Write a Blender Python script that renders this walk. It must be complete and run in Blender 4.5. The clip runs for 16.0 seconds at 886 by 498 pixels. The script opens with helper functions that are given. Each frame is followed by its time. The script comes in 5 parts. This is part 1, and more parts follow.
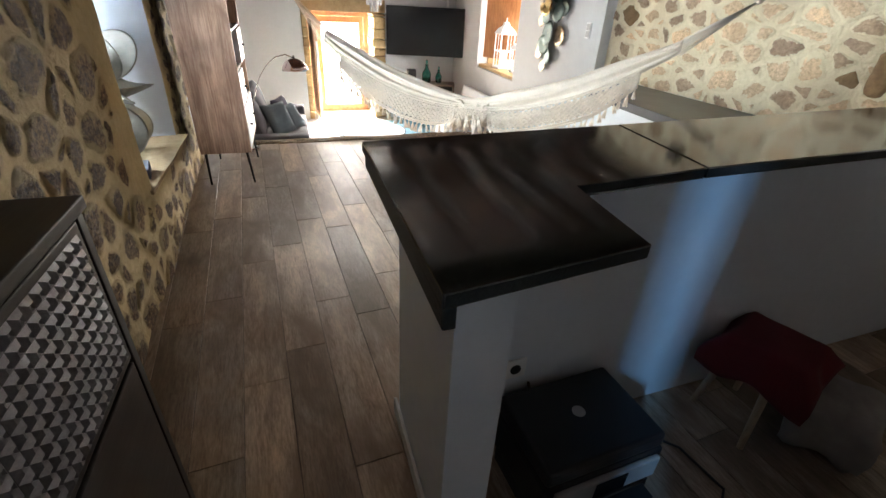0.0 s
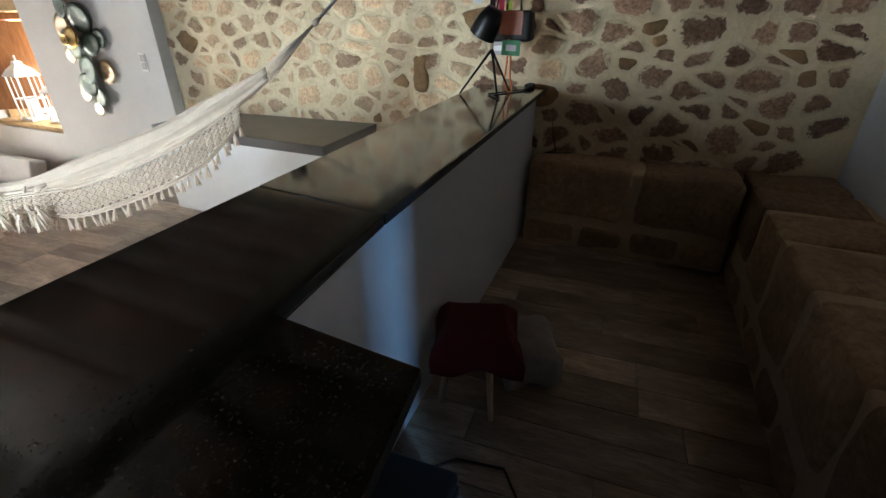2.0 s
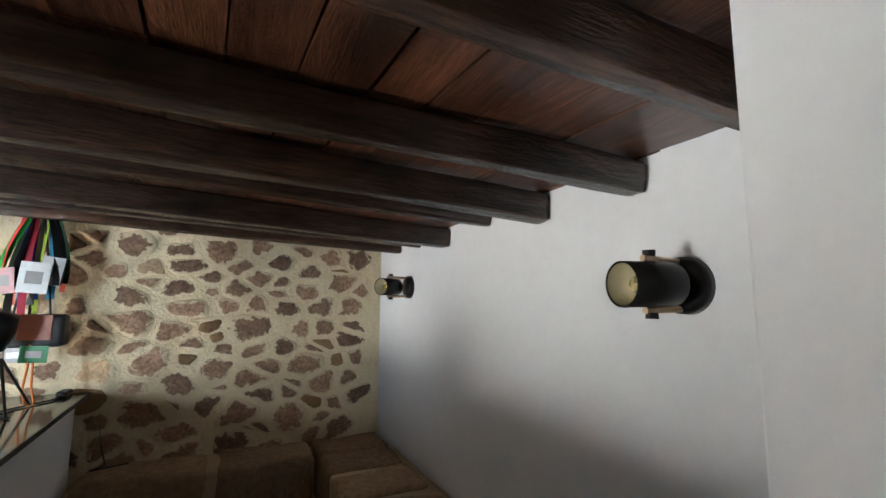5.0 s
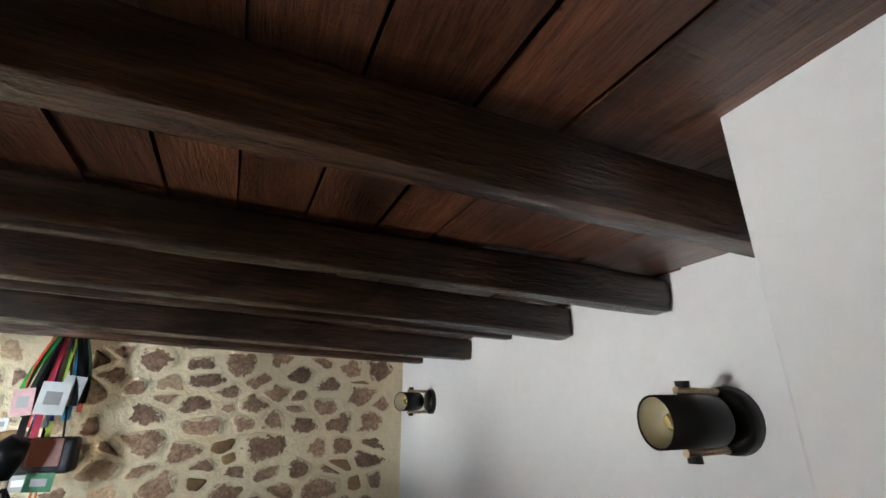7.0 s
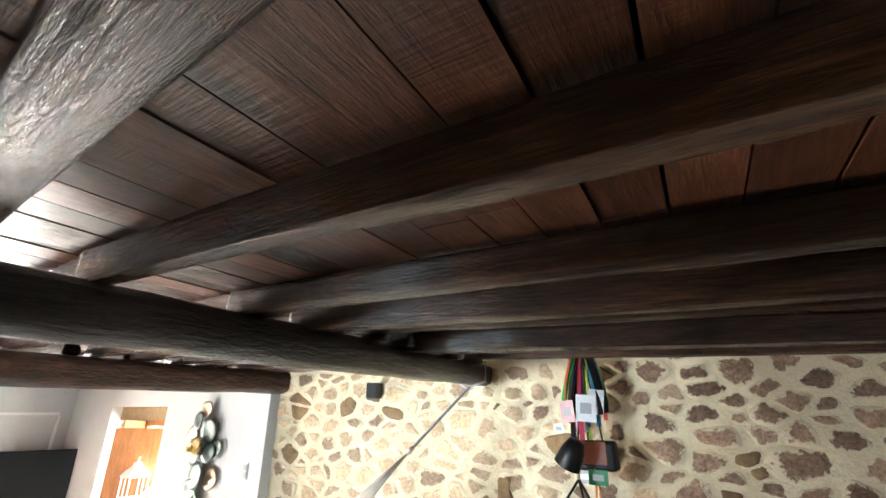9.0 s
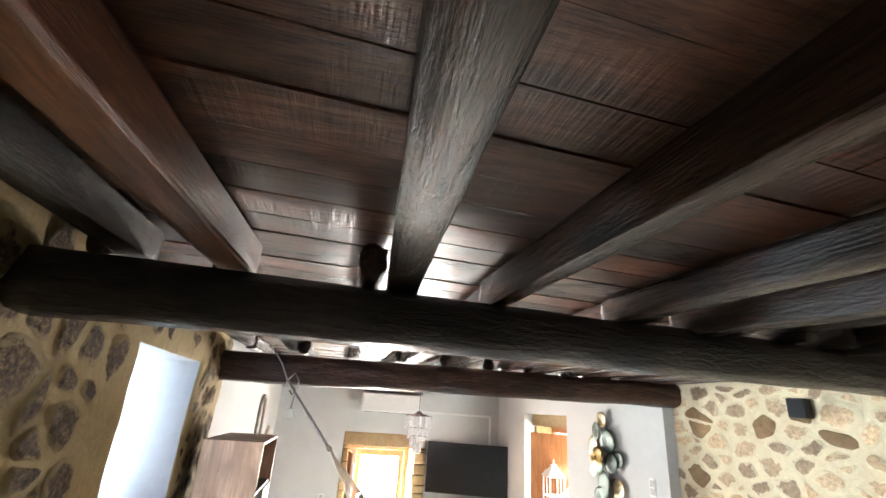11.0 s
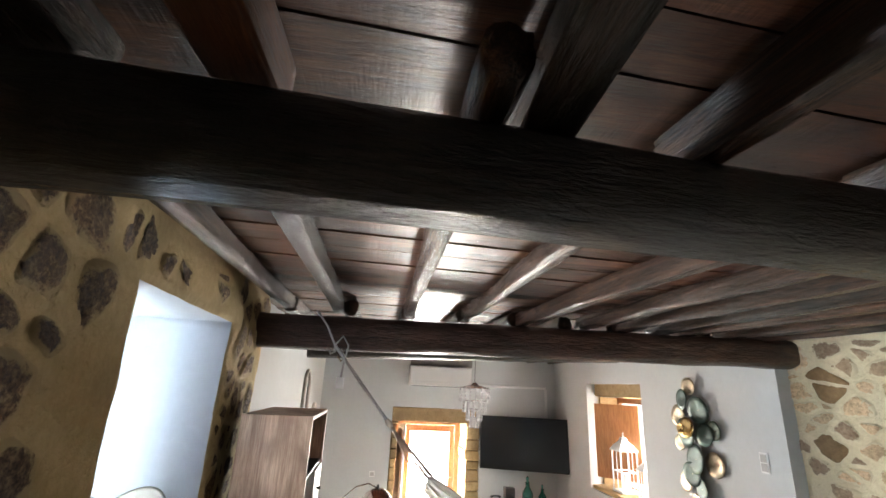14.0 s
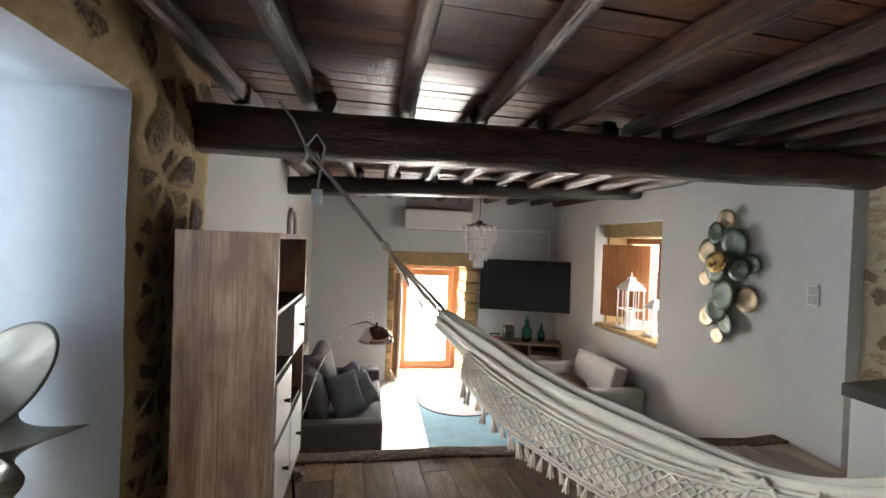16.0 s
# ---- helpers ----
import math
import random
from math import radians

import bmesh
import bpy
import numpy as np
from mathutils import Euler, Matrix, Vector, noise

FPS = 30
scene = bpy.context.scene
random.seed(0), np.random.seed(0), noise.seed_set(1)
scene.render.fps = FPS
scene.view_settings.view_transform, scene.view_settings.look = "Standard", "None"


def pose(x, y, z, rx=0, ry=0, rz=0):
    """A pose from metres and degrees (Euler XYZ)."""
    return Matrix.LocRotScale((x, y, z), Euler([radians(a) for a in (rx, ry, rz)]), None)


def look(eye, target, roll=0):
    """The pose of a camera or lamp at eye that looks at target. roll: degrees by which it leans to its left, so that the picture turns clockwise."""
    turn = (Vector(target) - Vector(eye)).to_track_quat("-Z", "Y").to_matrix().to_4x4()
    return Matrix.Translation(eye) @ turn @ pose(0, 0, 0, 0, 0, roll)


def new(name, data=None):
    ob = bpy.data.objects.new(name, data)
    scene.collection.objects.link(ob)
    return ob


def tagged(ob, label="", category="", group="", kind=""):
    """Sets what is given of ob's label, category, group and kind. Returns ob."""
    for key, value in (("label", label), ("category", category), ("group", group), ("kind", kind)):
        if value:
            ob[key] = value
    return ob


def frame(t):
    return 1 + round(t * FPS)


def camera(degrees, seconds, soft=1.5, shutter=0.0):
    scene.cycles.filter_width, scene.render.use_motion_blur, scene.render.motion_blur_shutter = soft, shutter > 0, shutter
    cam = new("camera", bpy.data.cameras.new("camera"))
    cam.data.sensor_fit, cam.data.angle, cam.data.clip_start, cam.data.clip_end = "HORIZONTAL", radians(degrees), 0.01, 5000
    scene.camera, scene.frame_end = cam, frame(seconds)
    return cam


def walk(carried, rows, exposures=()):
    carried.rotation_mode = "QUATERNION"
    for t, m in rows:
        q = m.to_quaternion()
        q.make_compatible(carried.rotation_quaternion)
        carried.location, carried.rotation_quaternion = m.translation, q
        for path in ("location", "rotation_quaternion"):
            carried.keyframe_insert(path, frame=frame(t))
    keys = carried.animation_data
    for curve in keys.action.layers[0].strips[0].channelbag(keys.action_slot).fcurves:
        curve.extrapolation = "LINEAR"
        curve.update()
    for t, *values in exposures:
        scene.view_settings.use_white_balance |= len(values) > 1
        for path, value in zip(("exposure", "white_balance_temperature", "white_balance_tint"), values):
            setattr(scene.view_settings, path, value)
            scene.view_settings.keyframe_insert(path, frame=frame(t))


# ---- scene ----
cam = camera(90.0, 16.0)
PATH = [
    (0, (0.04, 0.155, 1.477), (0.605, 1.791, 0.475), 3.1),
    (0.5, (0.061, 0.284, 1.484), (0.761, 1.87, 0.487), 2.4),
    (1, (0.12, 0.368, 1.484), (0.925, 1.91, 0.497), 2.4),
    (1.5, (0.189, 0.427, 1.496), (1.277, 1.814, 0.551), 1.9),
    (2, (0.209, 0.487, 1.527), (1.841, 1.195, 0.613), -0.0),
    (2.5, (0.181, 0.459, 1.574), (1.978, 0.557, 0.701), 1.3),
    (3, (0.128, 0.409, 1.563), (2.008, 0.191, 0.916), 0.7),
    (3.5, (0.096, 0.428, 1.562), (2.002, -0.093, 1.252), 0.8),
    (4, (0.088, 0.411, 1.578), (1.963, -0.278, 1.482), 0.8),
    (6.5, (0.091, 0.304, 1.747), (1.833, -0.463, 2.359), -0.4),
    (7, (0.091, 0.306, 1.745), (1.847, -0.379, 2.414), -0.1),
    (7.5, (0.101, 0.309, 1.738), (1.88, -0.299, 2.419), 0.3),
    (8, (0.124, 0.325, 1.722), (1.932, -0.169, 2.419), 0.6),
    (8.5, (0.16, 0.375, 1.76), (2.033, 0.507, 2.449), 0.2),
    (9, (0.068, 0.482, 1.754), (1.649, 1.489, 2.449), 0.3),
    (9.5, (0.052, 0.483, 1.74), (1.169, 1.987, 2.439), 1.8),
    (10, (0.096, 0.512, 1.748), (0.832, 2.236, 2.446), 3.5),
    (12.5, (0.033, 0.761, 1.753), (0.297, 2.622, 2.438), 4.0),
    (13, (-0.019, 0.894, 1.712), (0.239, 2.756, 2.393), 3.5),
    (13.5, (-0.019, 1.087, 1.695), (0.236, 2.963, 2.34), 3.1),
    (14, (-0.013, 1.291, 1.672), (0.235, 3.185, 2.265), 2.7),
    (14.5, (-0.046, 1.47, 1.635), (0.213, 3.401, 2.089), 2.4),
    (15, (0.004, 1.7, 1.488), (0.274, 3.663, 1.763), 2.3),
    (15.5, (0.026, 1.903, 1.489), (0.333, 3.876, 1.599), 2.2),
    (16, (0.019, 2.145, 1.471), (0.34, 4.119, 1.442), 2.1),
]
# exposure and white balance along the walk
EXPOSURES = [(0.0, 1.55), (1.5, 1.48), (2.0, 1.22), (2.6, 1.72), (3.5, 2.12), (4.2, 2.1), (7.0, 2.08), (8.0, 2.2), (8.6, 2.4), (9.0, 2.4), (9.5, 2.15), (10.2, 2.0), (12.5, 1.75), (14.0, 1.25), (15.0, 0.68), (16.0, 0.36)]
walk(cam, [(t, look(eye, target, roll)) for t, eye, target, roll in PATH], EXPOSURES)

# ---- world, sun, daylight ----
world = bpy.data.worlds.new("world")
scene.world = world
world.use_nodes = True
wn = world.node_tree.nodes
sky = wn.new("ShaderNodeTexSky")
sky.sky_type = 'NISHITA'
sky.sun_disc = False
SUN_TRAVEL = Vector((-0.345, -0.93, -0.46)).normalized()
sky.sun_elevation = math.asin(-SUN_TRAVEL.z)
sky.sun_rotation = math.atan2(-SUN_TRAVEL.x, -SUN_TRAVEL.y)
world.node_tree.links.new(sky.outputs[0], wn["Background"].inputs[0])
wn["Background"].inputs[1].default_value = 0.12
sun_data = bpy.data.lights.new("sun", 'SUN')
sun_data.energy, sun_data.angle, sun_data.color = 5.0, radians(0.5), (1.0, 0.94, 0.85)
sun = new("sun", sun_data)
sun.matrix_world = look((0, 0, 10), Vector((0, 0, 10)) + SUN_TRAVEL)


def daylight(name, place, target, w, h, power, colour, spread=180):
    d = bpy.data.lights.new(name, 'AREA')
    d.shape, d.size, d.size_y, d.energy, d.color = 'RECTANGLE', w, h, power, colour
    d.spread = radians(spread)
    ob = new(name, d)
    ob.matrix_world = look(place, target)
    return ob


daylight("left_window_daylight", (-1.85, 3.45, 1.40), (3.6, 1.4, 1.1), 1.5, 1.8, 68, (0.74, 0.88, 1.0), 110)
daylight("door_daylight", (1.12, 10.45, 0.15), (1.1, 6.0, -0.1), 1.1, 1.8, 210, (1.0, 0.95, 0.88))
daylight("right_window_daylight", (4.05, 7.2, 1.12), (1.5, 7.2, 0.7), 1.3, 1.3, 38, (1.0, 0.95, 0.88))
daylight("near_window_daylight", (-1.30, -1.9, 2.15), (-0.36, -0.76, 1.55), 0.09, 0.4, 28, (0.24, 0.56, 1.0))

# ---- materials ----


class Mat:
    """A node material under construction."""

    def __init__(self, name, rough=0.6, metal=0.0, bump=0.3):
        self.m = bpy.data.materials.new(name)
        self.m.use_nodes = True
        self.t = self.m.node_tree
        self.b = self.t.nodes["Principled BSDF"]
        self.b.inputs["Roughness"].default_value = rough
        self.b.inputs["Metallic"].default_value = metal
        self.co = self.t.nodes.new("ShaderNodeTexCoord").outputs["Object"]

    def node(self, kind, **values):
        n = self.t.nodes.new(kind)
        for k, v in values.items():
            n.inputs[k.replace("_", " ")].default_value = v
        return n

    def link(self, a, b):
        self.t.links.new(a, b)

    def scaled(self, sx, sy, sz, world_space=False, shift=True):
        mp = self.node("ShaderNodeMapping")
        mp.inputs["Scale"].default_value = (sx, sy, sz)
        if world_space:
            g = self.t.nodes.new("ShaderNodeNewGeometry")
            self.link(g.outputs["Position"], mp.inputs["Vector"])
        else:
            self.link(self.co, mp.inputs["Vector"])
            if shift:
                oi = self.t.nodes.new("ShaderNodeObjectInfo")
                mul = self.node("ShaderNodeMath")
                mul.operation = 'MULTIPLY'
                mul.inputs[1].default_value = 37.0
                self.link(oi.outputs["Random"], mul.inputs[0])
                cb = self.node("ShaderNodeCombineXYZ")
                for i in range(3):
                    self.link(mul.outputs[0], cb.inputs[i])
                self.link(cb.outputs[0], mp.inputs["Location"])
        return mp.outputs[0]

    def noise(self, vec, scale, detail=5.0, rough=0.6, distort=0.0):
        n = self.node("ShaderNodeTexNoise", Scale=scale, Detail=detail, Roughness=rough, Distortion=distort)
        self.link(vec, n.inputs["Vector"])
        return n.outputs["Fac"]

    def ramp(self, fac, stops):
        r = self.t.nodes.new("ShaderNodeValToRGB")
        el = r.color_ramp.elements
        while len(el) < len(stops):
            el.new(0.5)
        for e, (p, c) in zip(el, stops):
            e.position, e.color = p, (*c, 1)
        self.link(fac, r.inputs[0])
        return r.outputs[0]

    def mix(self, fac, a, b, mode='MIX'):
        x = self.t.nodes.new("ShaderNodeMix")
        x.data_type, x.blend_type = 'RGBA', mode
        for v, i in ((fac, 0), (a, 6), (b, 7)):
            if isinstance(v, (int, float)):
                x.inputs[i].default_value = v
            elif isinstance(v, tuple):
                x.inputs[i].default_value = (*v, 1)
            else:
                self.link(v, x.inputs[i])
        return x.outputs[2]

    def per_object(self, colour, lo, hi, island=False):
        if island:
            g = self.t.nodes.new("ShaderNodeNewGeometry")
            src = g.outputs["Random Per Island"]
        else:
            src = self.t.nodes.new("ShaderNodeObjectInfo").outputs["Random"]
        r = self.ramp(src, [(0.0, lo), (1.0, hi)])
        return self.mix(1.0, colour, r, 'MULTIPLY')

    def colour(self, c):
        if isinstance(c, tuple):
            self.b.inputs["Base Color"].default_value = (*c, 1)
        else:
            self.link(c, self.b.inputs["Base Color"])

    def bump(self, height, strength=0.3, distance=0.01):
        bp = self.node("ShaderNodeBump", Strength=strength, Distance=distance)
        self.link(height, bp.inputs["Height"])
        self.link(bp.outputs[0], self.b.inputs["Normal"])
        self.link(bp.outputs[0], self.b.inputs["Coat Normal"])

    def rough(self, fac, lo, hi):
        mr = self.node("ShaderNodeMapRange")
        mr.inputs[3].default_value, mr.inputs[4].default_value = lo, hi
        self.link(fac, mr.inputs[0])
        self.link(mr.outputs[0], self.b.inputs["Roughness"])


def plain(name, colour, rough=0.6, metal=0.0, grain=40.0, vary=0.12, bump=0.1, world_space=False):
    """A surface of one colour with faint mottling at two scales."""
    k = Mat(name, rough, metal)
    v = k.scaled(1, 1, 1, world_space)
    n = k.noise(v, grain)
    big = k.noise(v, grain * 0.07, 3.0)
    lo, hi = tuple(c * (1 - vary) for c in colour), tuple(min(1, c * (1 + vary)) for c in colour)
    c = k.ramp(n, [(0.3, lo), (0.7, hi)])
    c = k.mix(0.5, c, k.ramp(big, [(0.35, lo), (0.65, hi)]))
    k.colour(c)
    if bump:
        k.bump(n, bump, 0.004)
    k.rough(big, max(0.02, rough - 0.08), min(1.0, rough + 0.08))
    return k.m


def wood(name, dark, mid, light, rough=0.45, along=0, stretch=14.0, scale=6.0, bump=0.35, island=False, lo=(0.75,) * 3, hi=(1.2,) * 3, knots=True, varnish=0.0, relief=0.008, sheen=0.17, lumps=0.0, saw=0.0):
    """Wood with grain running along one of its own axes."""
    k = Mat(name, rough)
    s = [stretch] * 3
    s[along] = 1.0
    v = k.scaled(*s)
    g = k.noise(v, scale * 0.35, 8.0, 0.65, 0.8)
    fine = k.noise(v, scale * 2.2, 4.0, 0.7)
    c = k.ramp(g, [(0.34, dark), (0.5, mid), (0.66, light)])
    c = k.mix(0.42, c, k.ramp(fine, [(0.40, dark), (0.60, light)]))
    if knots:
        s2 = [3.0] * 3
        s2[along] = 1.2
        blot = k.noise(k.scaled(*s2), 1.7, 3.0, 0.5, 1.0)
        c = k.mix(k.ramp(blot, [(0.42, (0, 0, 0)), (0.72, (1, 1, 1))]), c, dark)
    c = k.per_object(c, lo, hi, island)
    k.colour(c)
    height = k.mix(0.4, g, fine)
    if lumps:
        height = k.mix(lumps, height, k.noise(k.scaled(0.3 if along == 0 else 1, 1, 1), 38.0, 4.0, 0.62, 0.4))
    if saw:
        s3 = [5.0] * 3
        s3[along] = 70.0
        patch = k.ramp(k.noise(k.scaled(1.2, 3, 3), 1.6, 3.0), [(0.42, (0, 0, 0)), (0.62, (saw,) * 3)])
        height = k.mix(patch, height, k.noise(k.scaled(*s3), 1.0, 3.0, 0.6))
    k.bump(height, bump, relief)
    if varnish:
        k.b.inputs["Coat Weight"].default_value = varnish
        k.b.inputs["Coat Roughness"].default_value = sheen
        k.b.inputs["Specular IOR Level"].default_value = 0.2
        k.b.inputs["Coat IOR"].default_value = 1.6
    k.rough(fine, rough - 0.16, rough + 0.14)
    return k.m


def stone(name, stops, rough=0.85, scale=22.0, bump=0.8, rim=None, cover=0.50, vary=((0.66, 0.60, 0.58), (1.25, 1.18, 1.12)), crisp=0.5, pits=0.02):
    """Rough stone; rim: the colour of the mortar smeared over a wall stone's edges."""
    k = Mat(name, rough)
    v = k.scaled(1, 1, 1)
    n = k.noise(v, scale, 9.0, 0.75)
    n2 = k.noise(v, scale * 0.16, 3.0)
    c = k.ramp(n, [(0.5 - crisp / 2 + crisp * i / (len(stops) - 1), s) for i, s in enumerate(stops)])
    c = k.mix(k.ramp(n2, [(0.4, (0, 0, 0)), (0.7, (0.6, 0.6, 0.6))]), c, stops[0])
    c = k.per_object(c, *vary)
    if rim:
        where = k.node("ShaderNodeSeparateXYZ")
        k.link(k.t.nodes["Texture Coordinate"].outputs["UV"], where.inputs[0])
        smear = k.noise(v, 14.0, 6.0, 0.7, 0.5)
        total = k.node("ShaderNodeMath")
        total.operation = 'MULTIPLY_ADD'
        total.inputs[1].default_value = 0.62
        k.link(where.outputs[0], total.inputs[0])
        k.link(smear, total.inputs[2])
        c = k.mix(k.ramp(total.outputs[0], [(cover + 0.44, (0, 0, 0)), (cover + 0.54, (0.95, 0.95, 0.95))]), c, rim)
    k.colour(c)
    k.bump(k.mix(0.45, n, k.noise(v, scale * 0.35, 5.0, 0.65)), bump, pits)
    return k.m


def mortar(name, a, b, stain, relief=0.045):
    k = Mat(name, 0.9)
    v = k.scaled(1, 1, 1, True)
    n = k.noise(v, 30.0, 8.0, 0.7)
    big = k.noise(v, 1.8, 5.0, 0.6, 0.6)
    c = k.ramp(n, [(0.3, a), (0.7, b)])
    c = k.mix(k.ramp(big, [(0.5, (0, 0, 0)), (0.75, (0.75,) * 3)]), c, stain)
    k.colour(c)
    k.bump(k.mix(0.6, n, k.noise(v, 10.0, 6.0, 0.7)), 1.0, relief)
    return k.m


M = {}
M["grey_wall"] = plain("grey_plaster", (0.56, 0.57, 0.57), 0.85, 0, 22, 0.05, 0.12, True)
M["white_wall"] = plain("white_plaster", (0.71, 0.75, 0.80), 0.8, 0, 22, 0.04, 0.12, True)
M["reveal"] = plain("white_limewash", (0.64, 0.67, 0.71), 0.8, 0, 18, 0.06, 0.25, True)
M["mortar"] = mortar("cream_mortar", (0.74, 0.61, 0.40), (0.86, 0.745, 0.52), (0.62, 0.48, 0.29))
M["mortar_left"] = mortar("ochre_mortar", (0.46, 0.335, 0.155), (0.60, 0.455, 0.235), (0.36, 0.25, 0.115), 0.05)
# tan stones, their colour raised further for the lit part of the right wall
M["stone_right"] = stone("lit_granite_rubble", [(0.33, 0.225, 0.14), (0.58, 0.43, 0.27), (0.78, 0.62, 0.41)], 0.85, 38.0, 1.0, rim=(0.78, 0.66, 0.44), crisp=0.34, vary=((0.62, 0.55, 0.54), (1.45, 1.36, 1.25)))
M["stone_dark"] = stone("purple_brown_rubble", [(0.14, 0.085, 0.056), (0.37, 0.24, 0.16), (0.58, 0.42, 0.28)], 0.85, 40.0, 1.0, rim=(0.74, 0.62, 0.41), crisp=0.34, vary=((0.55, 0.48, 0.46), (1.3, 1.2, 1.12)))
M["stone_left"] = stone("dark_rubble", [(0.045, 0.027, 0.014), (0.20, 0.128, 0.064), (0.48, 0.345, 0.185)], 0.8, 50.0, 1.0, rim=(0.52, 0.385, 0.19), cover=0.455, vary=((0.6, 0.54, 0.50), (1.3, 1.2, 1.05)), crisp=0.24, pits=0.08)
M["tan_stone"] = stone("ochre_rubble", [(0.16, 0.10, 0.05), (0.30, 0.19, 0.09), (0.40, 0.27, 0.13)])
M["bench_stone"] = stone("worn_bench_stone", [(0.21, 0.14, 0.085), (0.40, 0.285, 0.175), (0.56, 0.42, 0.275)], 0.85, 26, crisp=0.36)
M["jamb_stone"] = stone("yellow_granite", [(0.30, 0.21, 0.10), (0.48, 0.36, 0.19), (0.60, 0.48, 0.28)], 0.9, 18)
M["beam"] = wood("dark_varnished_log", (0.008, 0.006, 0.005), (0.020, 0.014, 0.011), (0.045, 0.030, 0.022), 0.5, 0, 9, 11, 1.0, varnish=0.6, relief=0.032, sheen=0.1, lumps=0.55)
M["beam_red"] = wood("red_brown_log", (0.028, 0.012, 0.008), (0.075, 0.032, 0.021), (0.12, 0.055, 0.036), 0.5, 0, 7, 9, 1.0, varnish=0.6, relief=0.030, sheen=0.1, lumps=0.55)
M["board"] = wood("varnished_ceiling_board", (0.045, 0.018, 0.010), (0.15, 0.059, 0.033), (0.25, 0.118, 0.068), 0.5, 0, 12, 9, 0.9, island=True, lo=(0.55, 0.5, 0.46), hi=(1.4, 1.22, 1.1), varnish=0.9, relief=0.009, sheen=0.26, lumps=0.3, saw=0.6)
M["plank"] = wood("wood_look_tile", (0.20, 0.145, 0.105), (0.38, 0.295, 0.225), (0.56, 0.455, 0.36), 0.34, 1, 7, 8, 0.10, lo=(0.72,) * 3, hi=(1.40, 1.36, 1.30))
M["grout"] = plain("brown_grout", (0.15, 0.115, 0.09), 0.9)
M["cabinet_wood"] = wood("rustic_oak_veneer", (0.22, 0.115, 0.072), (0.50, 0.295, 0.185), (0.68, 0.46, 0.31), 0.5, 2, 24, 3.6, 0.15, lo=(1, 1, 1), hi=(1, 1, 1))
M["orange_wood"] = wood("honey_varnished_wood", (0.26, 0.10, 0.035), (0.38, 0.16, 0.06), (0.48, 0.22, 0.09), 0.4, 2, 9, 4, 0.1, knots=False)
M["black"] = plain("matt_black", (0.014, 0.014, 0.015), 0.5, 0, 60, 0.1, 0.05)
M["black_metal"] = plain("black_metal", (0.012, 0.012, 0.012), 0.35, 0.4, 60, 0.1, 0.03)
M["white"] = plain("white_lacquer", (0.78, 0.78, 0.77), 0.4, 0, 30, 0.03, 0.02)
M["steel"] = plain("chromed_steel", (0.72, 0.70, 0.69), 0.08, 1.0, 30, 0.03, 0.0)
M["living_floor"] = plain("pale_stone_tile", (0.78, 0.76, 0.72), 0.35, 0, 14, 0.1, 0.05)


def granite():
    k = Mat("polished_black_granite", 0.06)
    v = k.scaled(1, 1, 1)
    n = k.noise(v, 180.0, 3.0)
    c = k.ramp(n, [(0.35, (0.010, 0.013, 0.012)), (0.6, (0.026, 0.031, 0.029)), (0.8, (0.07, 0.08, 0.075))])
    k.colour(c)
    smear = k.noise(k.scaled(2, 5, 1), 2.5, 5.0, 0.7, 1.2)
    k.rough(smear, 0.04, 0.15)
    k.b.inputs["IOR"].default_value = 1.78
    return k.m


M["granite"] = granite()
M["granite_edge"] = plain("flamed_granite_edge", (0.022, 0.026, 0.027), 0.55, 0, 160, 0.5, 0.5)


def glass_mat(name, colour, rough=0.0):
    k = Mat(name, rough)
    k.b.inputs["Transmission Weight"].default_value = 1.0
    k.colour(colour)
    return k.m


M["glass"] = glass_mat("clear_glass", (0.97, 0.98, 0.98))
M["green_glass"] = glass_mat("turquoise_glass", (0.25, 0.75, 0.66))

# ---- building helpers ----


def mesh_of(name, bm, material, smooth=False):
    me = bpy.data.meshes.new(name)
    bmesh.ops.recalc_face_normals(bm, faces=bm.faces[:])
    bm.to_mesh(me)
    bm.free()
    if smooth:
        for p in me.polygons:
            p.use_smooth = True
    for m in (material if isinstance(material, (list, tuple)) else [material]):
        me.materials.append(m)
    return me


def part(name, bm, material, parent, label="", smooth=False, at=None):
    ob = new(name, mesh_of(name, bm, material, smooth))
    ob.parent = parent
    if at is not None:
        ob.matrix_basis = at
    if label:
        ob["label"] = label
    return ob


def solid(name, bm, material, label, category, kind="", smooth=False, at=None, group=""):
    ob = new(name, mesh_of(name, bm, material, smooth))
    if at is not None:
        ob.matrix_basis = at
    return tagged(ob, label, category, group, kind)


def thing(name, label, category, at, group="", kind=""):
    ob = new(name)
    ob.empty_display_size = 0.1
    ob.matrix_basis = at if isinstance(at, Matrix) else Matrix.Translation(at)
    return tagged(ob, label, category, group, kind)


def box(x0, y0, z0, x1, y1, z1, bevel=0.0, bm=None, segments=2):
    made = bmesh.new()
    bmesh.ops.create_cube(made, size=1.0)
    bmesh.ops.transform(made, matrix=Matrix.Translation(((x0 + x1) / 2, (y0 + y1) / 2, (z0 + z1) / 2)) @ Matrix.Diagonal((abs(x1 - x0), abs(y1 - y0), abs(z1 - z0), 1)), verts=made.verts[:])
    if bevel:
        bmesh.ops.bevel(made, geom=made.edges[:], offset=bevel, segments=segments, affect='EDGES', profile=0.5)
    return join(bm, made)


def join(bm, made):
    if bm is None:
        return made
    me = bpy.data.meshes.new("tmp")
    made.to_mesh(me)
    made.free()
    bm.from_mesh(me)
    bpy.data.meshes.remove(me)
    return bm


